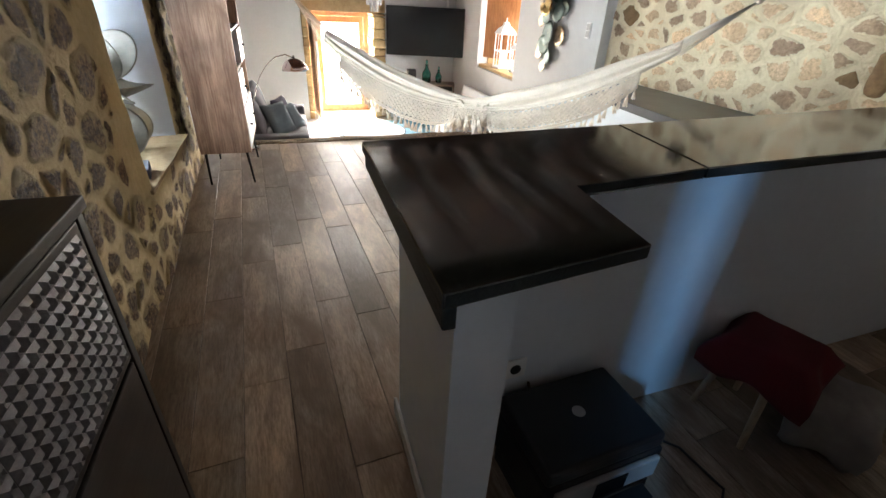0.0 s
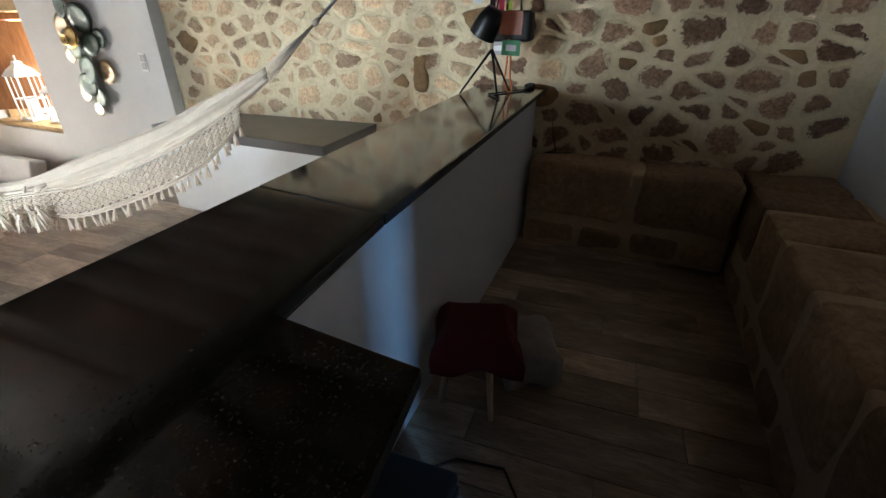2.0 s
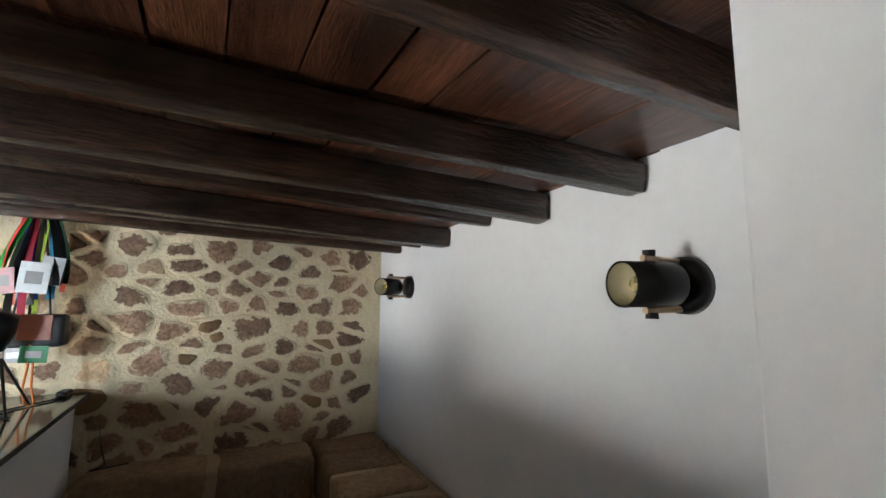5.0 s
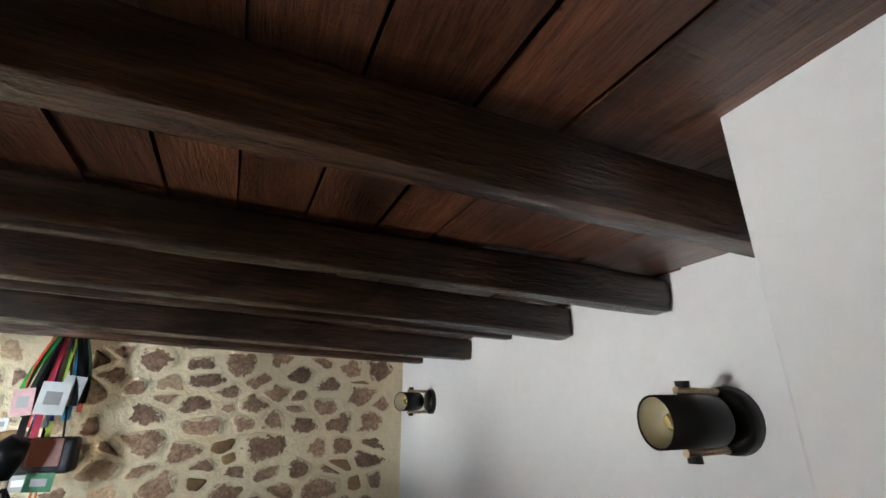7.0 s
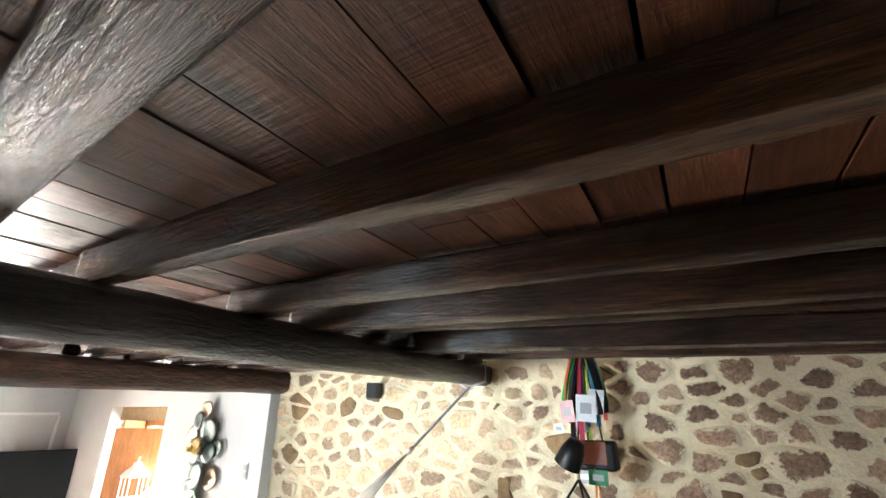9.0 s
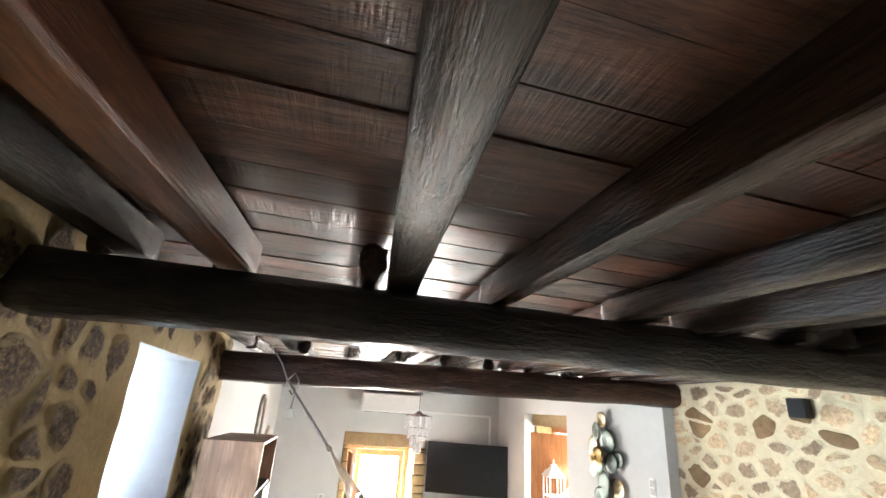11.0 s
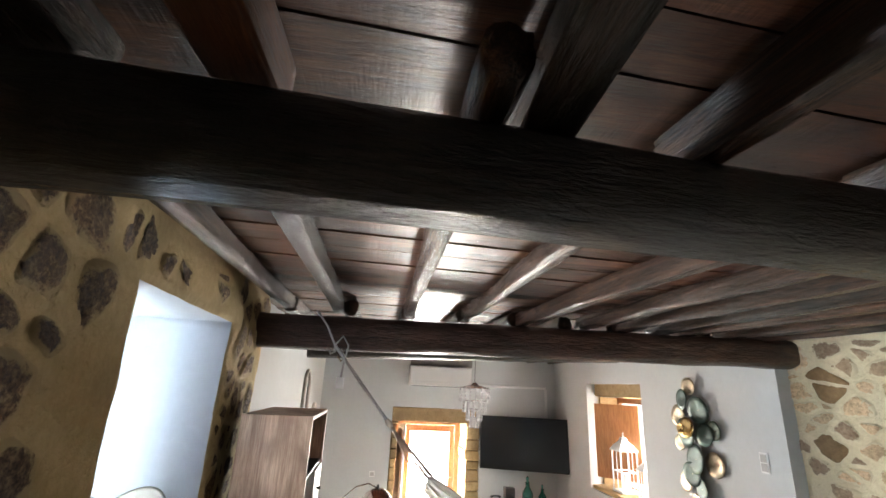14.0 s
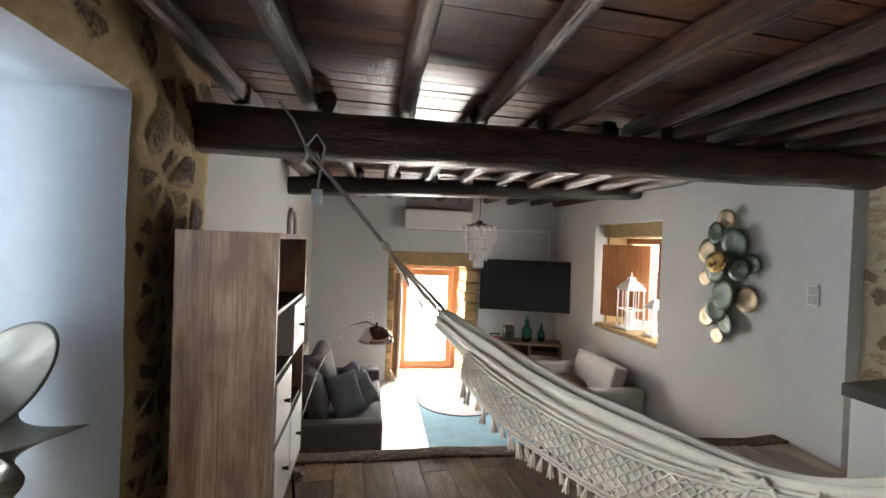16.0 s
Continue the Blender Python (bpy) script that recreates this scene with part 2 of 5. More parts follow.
def cyl(a, b, r0, r1=None, seg=16, bm=None, caps=True, bevel=0.0):
    a, b = Vector(a), Vector(b)
    made = bmesh.new()
    bmesh.ops.create_cone(made, cap_ends=caps, segments=seg, radius1=r0, radius2=r0 if r1 is None else r1, depth=(b - a).length)
    if bevel:
        ends = [e for e in made.edges if len({round(v.co.z, 5) for v in e.verts}) == 1]
        bmesh.ops.bevel(made, geom=ends, offset=bevel, segments=2, affect='EDGES', profile=0.5)
    bmesh.ops.transform(made, matrix=Matrix.Translation((a + b) / 2) @ (b - a).to_track_quat('Z', 'Y').to_matrix().to_4x4(), verts=made.verts[:])
    return join(bm, made)


def tube(points, radius, seg=8, bm=None, closed=False):
    """A round bar along points; radius is a number or one a point."""
    made = bmesh.new()
    pts = [Vector(p) for p in points]
    n = len(pts)
    rs = radius if isinstance(radius, (list, tuple)) else [radius] * n
    rings = []
    up = Vector((0.13, 0.21, 1)).normalized()
    for i, p in enumerate(pts):
        if closed:
            d = pts[(i + 1) % n] - pts[i - 1]
        else:
            d = pts[min(i + 1, n - 1)] - pts[max(i - 1, 0)]
        d.normalize()
        s = d.cross(up)
        if s.length < 0.05:
            s = d.cross(Vector((1, 0, 0)))
        s.normalize()
        w = s.cross(d)
        rings.append([made.verts.new(p + rs[i] * (math.cos(k * math.tau / seg) * s + math.sin(k * math.tau / seg) * w)) for k in range(seg)])
    for i in range(n if closed else n - 1):
        a, b = rings[i], rings[(i + 1) % n]
        for k in range(seg):
            made.faces.new((a[k], a[(k + 1) % seg], b[(k + 1) % seg], b[k]))
    if not closed:
        made.faces.new(rings[0][::-1])
        made.faces.new(rings[-1])
    return join(bm, made)


def lathe(profile, seg=24, bm=None, centre=(0, 0, 0)):
    """Turns (radius, height) pairs about an upright axis."""
    made = bmesh.new()
    rings = []
    for r, z in profile:
        if r < 1e-5:
            rings.append([made.verts.new((0, 0, z))])
        else:
            rings.append([made.verts.new((r * math.cos(k * math.tau / seg), r * math.sin(k * math.tau / seg), z)) for k in range(seg)])
    for a, b in zip(rings, rings[1:]):
        for k in range(seg):
            q = [a[k % len(a)], a[(k + 1) % len(a)], b[(k + 1) % len(b)], b[k % len(b)]]
            q = [v for i, v in enumerate(q) if v not in q[:i]]
            if len(q) > 2:
                made.faces.new(q)
    bmesh.ops.translate(made, vec=centre, verts=made.verts[:])
    return join(bm, made)


def lump(u, z, seed, size):
    """How far an old mortared wall swells out at a place on its face."""
    p = Vector((u, z, seed))
    return size * (noise.noise(p * 1.3) * 0.9 + noise.noise(p * 4.5) * 0.55 + noise.noise(p * 11.0) * 0.3)


def wall_sheet(p0, p1, z0, z1, thick, holes=(), step=0.0, size=0.0, seed=0.0):
    """An upright wall whose seen face runs from p0 to p1; it thickens to the left of that way. holes: (u0, u1, z0, z1) along it. step, size, seed: a lumpy face."""
    p0, p1 = Vector((*p0, 0)), Vector((*p1, 0))
    length = (p1 - p0).length
    d = (p1 - p0) / length
    back = Vector((-d.y, d.x, 0)) * thick
    us = sorted({0.0, length, *[h[0] for h in holes], *[h[1] for h in holes]})
    zs = sorted({z0, z1, *[h[2] for h in holes], *[h[3] for h in holes]})
    if step:
        us = sorted({u for a, b in zip(us, us[1:]) for n in [max(1, round((b - a) / step))] for u in [a + (b - a) * i / n for i in range(n + 1)]})
        zs = sorted({z for a, b in zip(zs, zs[1:]) for n in [max(1, round((b - a) / step))] for z in [a + (b - a) * i / n for i in range(n + 1)]})
    bm = bmesh.new()
    vs = {}

    def v(i, j, k):
        if (i, j, k) not in vs:
            swell = lump(us[i], zs[j], seed, size) if size and not k else 0.0
            edge = 0.0
            if size and not k and any(h[0] - 1e-4 <= us[i] <= h[1] + 1e-4 and h[2] - 1e-4 <= zs[j] <= h[3] + 1e-4 for h in holes):
                edge, swell = size * 0.35 * noise.noise(Vector((us[i] * 5, zs[j] * 5, seed + 3))), swell * 0.5 - size * 0.5
            vs[i, j, k] = bm.verts.new(p0 + d * (us[i] + edge) + back * k - back.normalized() * swell + Vector((0, 0, zs[j] + edge * 0.5)))
        return vs[i, j, k]

    def full(i, j):
        if not (0 <= i < len(us) - 1 and 0 <= j < len(zs) - 1):
            return False
        u, z = (us[i] + us[i + 1]) / 2, (zs[j] + zs[j + 1]) / 2
        return not any(h[0] < u < h[1] and h[2] < z < h[3] for h in holes)

    for i in range(len(us) - 1):
        for j in range(len(zs) - 1):
            if not full(i, j):
                continue
            bm.faces.new([v(i, j, 0), v(i + 1, j, 0), v(i + 1, j + 1, 0), v(i, j + 1, 0)])
            bm.faces.new([v(i, j, 1), v(i, j + 1, 1), v(i + 1, j + 1, 1), v(i + 1, j, 1)])
            for di, dj, a, b in ((-1, 0, (i, j), (i, j + 1)), (1, 0, (i + 1, j), (i + 1, j + 1)), (0, -1, (i, j), (i + 1, j)), (0, 1, (i, j + 1), (i + 1, j + 1))):
                if not full(i + di, j + dj):
                    bm.faces.new([v(*a, 0), v(*b, 0), v(*b, 1), v(*a, 1)])
    return bm


def roughen(bm, amount, scale=3.0, cuts=0, seed=0.0):
    if cuts:
        bmesh.ops.subdivide_edges(bm, edges=bm.edges[:], cuts=cuts, use_grid_fill=True)
    for vv in bm.verts:
        vv.co += amount * noise.noise_vector(vv.co * scale + Vector((seed, seed * 0.7, 0)))
    return bm


def log(a, b, w, h, seg=14, steps=26, rough=0.012, square=0.5, seed=1.0, sag=0.0):
    """A hewn log lying from a to b (its axis), w wide and h high, in its own frame along x."""
    a, b = Vector(a), Vector(b)
    length = (b - a).length
    bm = bmesh.new()
    rings = []
    for i in range(steps + 1):
        x = length * i / steps
        ring = []
        for k in range(seg):
            th = math.tau * k / seg
            c, s = math.cos(th), math.sin(th)
            e = 1 - 0.84 * square
            y = math.copysign(abs(c) ** e, c) * w / 2
            z = math.copysign(abs(s) ** e, s) * h / 2
            f = 1 + rough / 0.06 * 0.5 * noise.noise(Vector((x * 1.3, c * 1.5, s * 1.5)) + Vector((seed * 7.1, seed, 0)))
            f += rough / 0.06 * 0.35 * noise.noise(Vector((x * 2.2, c * 5, s * 5)) + Vector((seed * 3.7, 0, seed)))
            f += 0.035 * noise.noise(Vector((x * 2.5, c * 9, s * 9)) + Vector((seed, seed * 2.3, 0))) + 0.03 * max(0.0, noise.noise(Vector((x * 9, c * 4, s * 4 + seed)))) * (1 - 0.6 * square)
            bend = 0.02 * noise.noise(Vector((x * 0.8, seed * 5, 0)))
            end = 0.96 if i in (0, steps) else 1.0
            ring.append(bm.verts.new((x, y * f * end + bend, z * f * end - sag * math.sin(math.pi * i / steps))))
        rings.append(ring)
    for p, q in zip(rings, rings[1:]):
        for k in range(seg):
            bm.faces.new((p[k], p[(k + 1) % seg], q[(k + 1) % seg], q[k]))
    bm.faces.new(rings[0][::-1])
    bm.faces.new(rings[-1])
    at = Matrix.Translation(a) @ (b - a).to_track_quat('X', 'Z').to_matrix().to_4x4()
    return bm, at


# ---- large structure ----
LIV = -0.88          # the living room's floor


def ceil_z(y):
    """Height of the underside of the joists."""
    pts = ((-0.9, 1.985), (1.9, 2.095), (4.55, 2.14), (7.4, 2.16), (9.8, 2.17))
    for (y0, z0), (y1, z1) in zip(pts, pts[1:]):
        if y <= y1:
            return z0 + (z1 - z0) * (y - y0) / (y1 - y0)
    return pts[-1][1]


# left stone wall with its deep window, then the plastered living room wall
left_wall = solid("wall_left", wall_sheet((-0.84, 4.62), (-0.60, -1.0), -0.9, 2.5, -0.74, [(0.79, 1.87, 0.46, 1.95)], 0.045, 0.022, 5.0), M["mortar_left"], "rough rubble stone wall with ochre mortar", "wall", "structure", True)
for v in left_wall.data.vertices:          # the reveal's near side splays, more so at the sill
    if 2.7 < v.co.y < 2.775 and 0.44 < v.co.z < 1.97 and v.co.x > -1.0:
        v.co.y += 0.075 - 0.055 * (v.co.z - 0.46) / 1.5
solid("wall_living_left", wall_sheet((-0.93, 9.62), (-0.93, 4.62), LIV, 2.5, -0.5), M["grey_wall"], "plain pale grey plastered wall", "wall", "structure")
right_wall = solid("wall_right", wall_sheet((3.76, -1.0), (3.42, 4.72), -0.9, 2.5, -0.6, (), 0.06, 0.012, 9.0), M["mortar"], "rubble stone wall with cream mortar", "wall", "structure", True)
solid("wall_living_right", wall_sheet((3.30, 4.72), (3.30, 10.6), LIV, 2.5, -0.62, [(2.03, 3.55, 0.33, 1.82)]), M["grey_wall"], "plain pale grey plastered wall", "wall", "structure")
solid("wall_far", wall_sheet((3.30, 9.6), (-1.43, 9.6), LIV, 2.5, -0.75, [(1.42, 2.98, LIV, 1.30)]), M["grey_wall"], "plain pale grey plastered wall", "wall", "structure")
near_wall = solid("wall_near", wall_sheet((-1.3, -0.76), (4.4, -0.76), 0.0, 2.5, -0.10, [(0.862, 1.012, 1.08, 2.02)]), M["white_wall"], "plain white plastered wall", "wall", "structure")
solid("wall_pier", box(0.22, -0.757, 0.0, 0.448, -0.258, 2.5, 0.006), M["white_wall"], "white plastered pier beside the bench", "wall", "structure")

# floors
floor = solid("floor", box(-0.9, -1.0, -0.12, 3.9, 5.12, -0.006), M["grout"], "upper floor of dark wood-look tiles", "floor", "structure")
solid("floor_living", box(-1.4, 5.0, LIV - 0.1, 3.9, 10.4, LIV), M["living_floor"], "pale stone floor of the sunken living room", "floor", "structure")
riser = roughen(box(-0.9, 5.12, LIV, 3.36, 5.22, -0.02), 0.03, 4.0, 10)
solid("step_wall", riser, M["bench_stone"], "rough stone retaining wall below the upper floor", "wall", "structure")
edge = roughen(box(-0.80, 5.10, -0.06, 3.3, 5.255, 0.004, 0.01), 0.022, 4.5, 14)
solid("floor_edge", edge, M["stone_left"], "rough worn stone edge of the upper floor", "floor edge", "structure", True)

# ceiling boards, one mesh
def ceiling():
    bm = bmesh.new()
    rng = random.Random(4)
    y = -0.95
    ct, st = math.cos(radians(3.3)), math.sin(radians(3.3))
    while y < 10.2:
        w = rng.uniform(0.132, 0.162) if y < 1.9 else rng.uniform(0.10, 0.14)
        x = -1.0
        while x < 4.1:
            length = rng.uniform(1.8, 3.4)
            x1 = min(x + length, 4.2)
            za, zb = ceil_z(y) + 0.118, ceil_z(y + w) + 0.118
            g = rng.choice((0.0012, 0.0018, 0.003, 0.005))
            dz = rng.uniform(0, 0.007)
            q = []
            for px, py, pz in ((x + g, y + g, za), (x1 - g, y + g, za), (x1 - g, y + w - g, zb), (x + g, y + w - g, zb)):
                yy = py + 0.058 * px
                q.append((px, yy, pz + dz))
            lo = [bm.verts.new(p) for p in q]
            hi = [bm.verts.new((p[0], p[1], p[2] + 0.022)) for p in q]
            bm.faces.new(lo)
            bm.faces.new(hi[::-1])
            for i in range(4):
                bm.faces.new((lo[i], lo[(i + 1) % 4], hi[(i + 1) % 4], hi[i]))
            x = x1
        y += w
    return bm


solid("ceiling", ceiling(), M["board"], "varnished dark brown wooden board ceiling", "ceiling", "structure")
solid("roof_deck", box(-1.4, -1.2, 2.42, 4.4, 10.5, 2.6), M["black"], "dark deck above the ceiling boards", "roof", "structure")

# cross beams
def beam(name, a, b, w, h, material, label, **k):
    bm, at = log(a, b, w, h, **k)
    return solid(name, bm, material, label, "ceiling beam", "", True, at, "ceiling beams")


beam("ceiling_beam", (-0.76, 1.89, 2.0), (3.62, 2.31, 2.06), 0.20, 0.175, M["beam"], "thick rough black log beam under the joists", seg=22, steps=70, square=0.25, rough=0.010, seed=2.0)
beam("ceiling_beam", (-0.90, 4.47, 1.985), (3.50, 4.72, 2.06), 0.24, 0.23, M["beam_red"], "thick dark red-brown log beam holding the hammock", seg=22, steps=70, square=0.45, rough=0.010, seed=3.0)
beam("ceiling_beam", (-0.95, 7.45, 2.06), (3.35, 7.27, 2.20), 0.22, 0.21, M["beam"], "thick black log beam across the living room", seg=16, steps=40, square=0.4, rough=0.010, seed=4.0)


def joist(x0, y0, x1, y1, w, h, material, seed, square=0.35):
    z0, z1 = ceil_z(y0) + 0.108 - h / 2, ceil_z(y1) + 0.108 - h / 2
    bm, at = log((x0, y0, z0), (x1, y1, z1), w, h, seg=28, steps=130, square=square, rough=0.040 - 0.030 * square, seed=seed)
    tagged(new("ceiling_joist", mesh_of("ceiling_joist", bm, material, True)), "rough varnished dark wooden joist under the boards", "ceiling joist", "ceiling joists").matrix_basis = at


M["joist_x"] = wood("varnished_joist", (0.008, 0.0045, 0.003), (0.032, 0.016, 0.010), (0.088, 0.045, 0.026), 0.66, 0, 15, 5, 1.0, varnish=0.75, relief=0.015, sheen=0.11, lumps=0.5, lo=(0.55,) * 3, hi=(1.8, 1.5, 1.3))
M["joist_red"] = wood("red_varnished_joist", (0.08, 0.027, 0.012), (0.21, 0.073, 0.032), (0.30, 0.115, 0.053), 0.45, 0, 9, 8, 0.6, varnish=0.7, sheen=0.24)
# x at the beam, x at the near wall, width, height, squareness
near = [(-0.52, -0.52, 0.09, 0.10, 0.7), (-0.25, -0.31, 0.098, 0.104, 0.97), (0.255, 0.06, 0.100, 0.104, 0.85), (0.568, 0.575, 0.060, 0.108, 0.97), (1.095, 1.05, 0.085, 0.100, 0.6),
        (1.42, 1.51, 0.080, 0.112, 0.8), (1.85, 1.95, 0.075, 0.060, 0.5), (2.22, 2.43, 0.095, 0.112, 0.85), (2.72, 2.86, 0.08, 0.062, 0.5), (3.16, 3.26, 0.08, 0.062, 0.5)]
for i, (xa, xb, w, h, sq) in enumerate(near):
    joist(xa, 2.02 + 0.09 * xa, xb, -0.755, w, h, M["joist_red"] if i == 1 else M["joist_x"], 10.0 + i, sq)
mid = [(-0.64, -0.66), (-0.30, -0.32), (0.14, 0.18), (0.575, 0.615), (1.13, 1.06), (1.54, 1.58), (1.88, 1.88), (2.12, 2.20), (2.38, 2.45), (2.78, 2.85), (3.12, 3.18)]
for i, (xa, xb) in enumerate(mid):
    joist(xa, (2.03 if i < 2 else 1.80) + 0.09 * xa, xb, 4.62 + 0.06 * xa, 0.066 + 0.014 * ((i * 7) % 3) / 2, 0.10, M["joist_x"], 30.0 + i, 0.9 if i in (1, 4) else 0.4)
for i in range(10):
    x = -0.66 + 0.42 * i
    joist(x, 4.58 + 0.06 * x, x + 0.02, 7.5, 0.11, 0.11, M["joist_x"], 50.0 + i)
    joist(x + 0.1, 7.2, x + 0.1, 9.68, 0.11, 0.11, M["joist_x"], 70.0 + i)

# stone bench along the near wall and the stone wall
def bench_block(x0, y0, x1, y1, z, seed, low=0.0):
    bm = box(x0, y0, low, x1, y1, z, 0.045, segments=3)
    return roughen(bm, 0.030, 4.0, 3, seed)


M["bench_mortar"] = mortar("sandy_bench_mortar", (0.50, 0.37, 0.23), (0.62, 0.48, 0.31), (0.38, 0.27, 0.165))
bench = thing("stone_bench", "low bench of rough mortared stone blocks along the wall", "bench", (0, 0, 0))
rng = random.Random(8)
bx = 0.56
while bx < 3.25:
    w = rng.uniform(0.42, 0.62)
    part("block", bench_block(bx + 0.027, -0.72, min(bx + w, 3.3) - 0.027, -0.2 + rng.uniform(-0.006, 0.006), 0.655 + rng.uniform(-0.004, 0.004), bx, 0.25 + rng.uniform(-0.03, 0.03)), M["bench_stone"], bench, smooth=True)
    bx += w
bx = 0.58
while bx < 3.15:
    w = rng.uniform(0.16, 0.34)
    part("block", bench_block(bx + 0.015, -0.40, bx + w - 0.015, -0.204 + rng.uniform(-0.004, 0.006), 0.185 + rng.uniform(-0.04, 0.01), bx, 0.03), M["bench_stone"], bench, smooth=True)
    bx += w
part("joint_filling", box(0.54, -0.757, 0.002, 3.3, -0.222, 0.632, 0.02), M["bench_mortar"], bench, "sandy mortar between the blocks")
bench2 = thing("stone_bench", "low stone bench below the rubble wall", "bench", (0, 0, 0))
for y0, y1 in ((-0.74, -0.23), (-0.2, 0.42), (0.44, 1.16)):
    part("block", bench_block(3.31, y0 + 0.012, 3.72, y1 - 0.012, 0.64, y0, 0.26), M["bench_stone"], bench2, smooth=True)
    for f0, f1 in ((0.0, 0.45), (0.45, 1.0)):
        part("block", bench_block(3.312, y0 + (y1 - y0) * f0 + 0.012, 3.60, y0 + (y1 - y0) * f1 - 0.012, 0.20, y0 + f0, 0.03), M["bench_stone"], bench2, smooth=True)
part("joint_filling", box(3.330, -0.20, 0.002, 3.80, 1.165, 0.618, 0.02), M["bench_mortar"], bench2, "sandy mortar between the blocks")

# half wall and its black granite top
CT = 1.10
hw = thing("half_wall", "white plastered half wall with a short return", "half wall", (0, 0, 0), kind="structure")
hb = bmesh.new()
outline = [(0.30, 0.81), (0.437, 0.81), (0.44, 1.135), (3.62, 1.215), (3.60, 1.545), (0.31, 1.37)]
lo = [hb.verts.new((x, y, 0.0)) for x, y in outline]
hi = [hb.verts.new((x, y, CT - 0.033)) for x, y in outline]
hb.faces.new(lo[::-1])
hb.faces.new(hi)
for i in range(6):
    hb.faces.new((lo[i], lo[(i + 1) % 6], hi[(i + 1) % 6], hi[i]))
part("plaster", hb, M["white_wall"], hw)
part("skirting", box(0.286, 0.83, 0.0, 0.298, 1.37, 0.07, 0.002), M["white"], hw)

ctop = thing("worktop", "polished black granite top with flamed edges on the half wall", "counter top", (0, 0, 0))


def slab(points, z0, z1, bevel=0.004):
    bm = bmesh.new()
    a = [bm.verts.new((x, y, z0)) for x, y in points]
    b = [bm.verts.new((x, y, z1)) for x, y in points]
    bm.faces.new(a[::-1])
    bm.faces.new(b)
    n = len(points)
    for i in range(n):
        f = bm.faces.new((a[i], a[(i + 1) % n], b[(i + 1) % n], b[i]))
        f.material_index = 1
    bmesh.ops.bevel(bm, geom=bm.edges[:], offset=bevel, segments=2, affect='EDGES', profile=0.5)
    return bm


part("slab", slab([(0.214, 0.645), (0.630, 0.702), (0.643, 0.985), (1.084, 1.026), (1.125, 1.474), (0.21, 1.405)], CT - 0.031, CT), [M["granite"], M["granite_edge"]], ctop)
part("slab", slab([(1.087, 1.026), (3.70, 1.150), (3.66, 1.665), (1.128, 1.474)], CT - 0.031, CT + 0.0005), [M["granite"], M["granite_edge"]], ctop)
part("apron", box(0.216, 0.650, CT - 0.075, 0.240, 1.395, CT - 0.0315, 0.004), M["granite_edge"], ctop)

# white unit with a dark grey top, beside the stone wall
unit = thing("low_cabinet", "white cabinet under a thick dark grey worktop by the stone wall", "cabinet", (0, 0, 0))
part("body", slab([(2.74, 2.52), (3.52, 2.56), (3.40, 4.30), (2.76, 4.26)], 0.0, 0.667), [M["white"], M["white"]], unit)
M["grey_top"] = plain("dark_grey_laminate", (0.085, 0.080, 0.078), 0.35, 0, 60, 0.15, 0.04)
part("worktop", slab([(2.71, 2.49), (3.56, 2.56), (3.42, 4.40), (2.74, 4.30)], 0.671, 0.745, 0.006), [M["grey_top"], M["grey_top"]], unit, "dark grey laminate worktop")

# tall shelf cabinet on thin legs
cab = thing("shelf_cabinet", "tall rustic oak shelf cabinet with open black shelves and white drawers", "cabinet", (-0.71, 3.95, 0))
CW, CD, C0, C1 = 0.375, 0.76, 0.28, 1.485
part("side_panel", box(0, 0, C0, CW, 0.022, C1, 0.002), M["cabinet_wood"], cab)
part("side_panel", box(0, CD - 0.022, C0, CW, CD, C1, 0.002), M["cabinet_wood"], cab)
part("top", box(0, 0.0225, C1 - 0.022, CW, CD - 0.0225, C1, 0.002), M["cabinet_wood"], cab)
part("bottom", box(0, 0.0225, C0, CW, CD - 0.0225, C0 + 0.022, 0.002), M["cabinet_wood"], cab)
part("back", box(0.0, 0.0225, C0 + 0.0225, 0.012, CD - 0.0225, C1 - 0.0225), M["black"], cab)
for z in (0.62, 0.88, 1.15):
    part("shelf", box(0.0125, 0.0225, z, CW - 0.01, CD - 0.0225, z + 0.018, 0.002), M["black"], cab)
for z0, z1, y0, y1 in ((0.305, 0.615, 0.03, 0.37), (0.305, 0.615, 0.38, 0.73), (0.64, 0.875, 0.03, 0.37), (0.90, 1.145, 0.40, 0.73)):
    d = part("drawer", box(0.02, y0, z0, CW + 0.004, y1, z1, 0.003), M["white"], cab, "white drawer front")
    part("knob", cyl((CW + 0.004, (y0 + y1) / 2, (z0 + z1) / 2), (CW + 0.03, (y0 + y1) / 2, (z0 + z1) / 2), 0.006, 0.010, 12), M["black_metal"], d)
for lx, ly in ((0.03, 0.04), (CW - 0.04, 0.04), (0.03, CD - 0.05), (CW - 0.04, CD - 0.05)):
    part("leg", cyl((lx, ly, C0), (lx + (0.02 if lx > 0.1 else -0.01), ly + (0.03 if ly < 0.3 else 0.02), 0), 0.011, 0.008, 10), M["black_metal"], cab)
# white plaster inside the left window's reveal
left_wall.data.materials.append(M["reveal"])
for p in left_wall.data.polygons:
    if abs(p.normal.x) < 0.5 and -1.55 < p.center.x < -0.7 and 2.7 < p.center.y < 3.95 and 0.4 < p.center.z < 2.0:
        p.material_index = 1

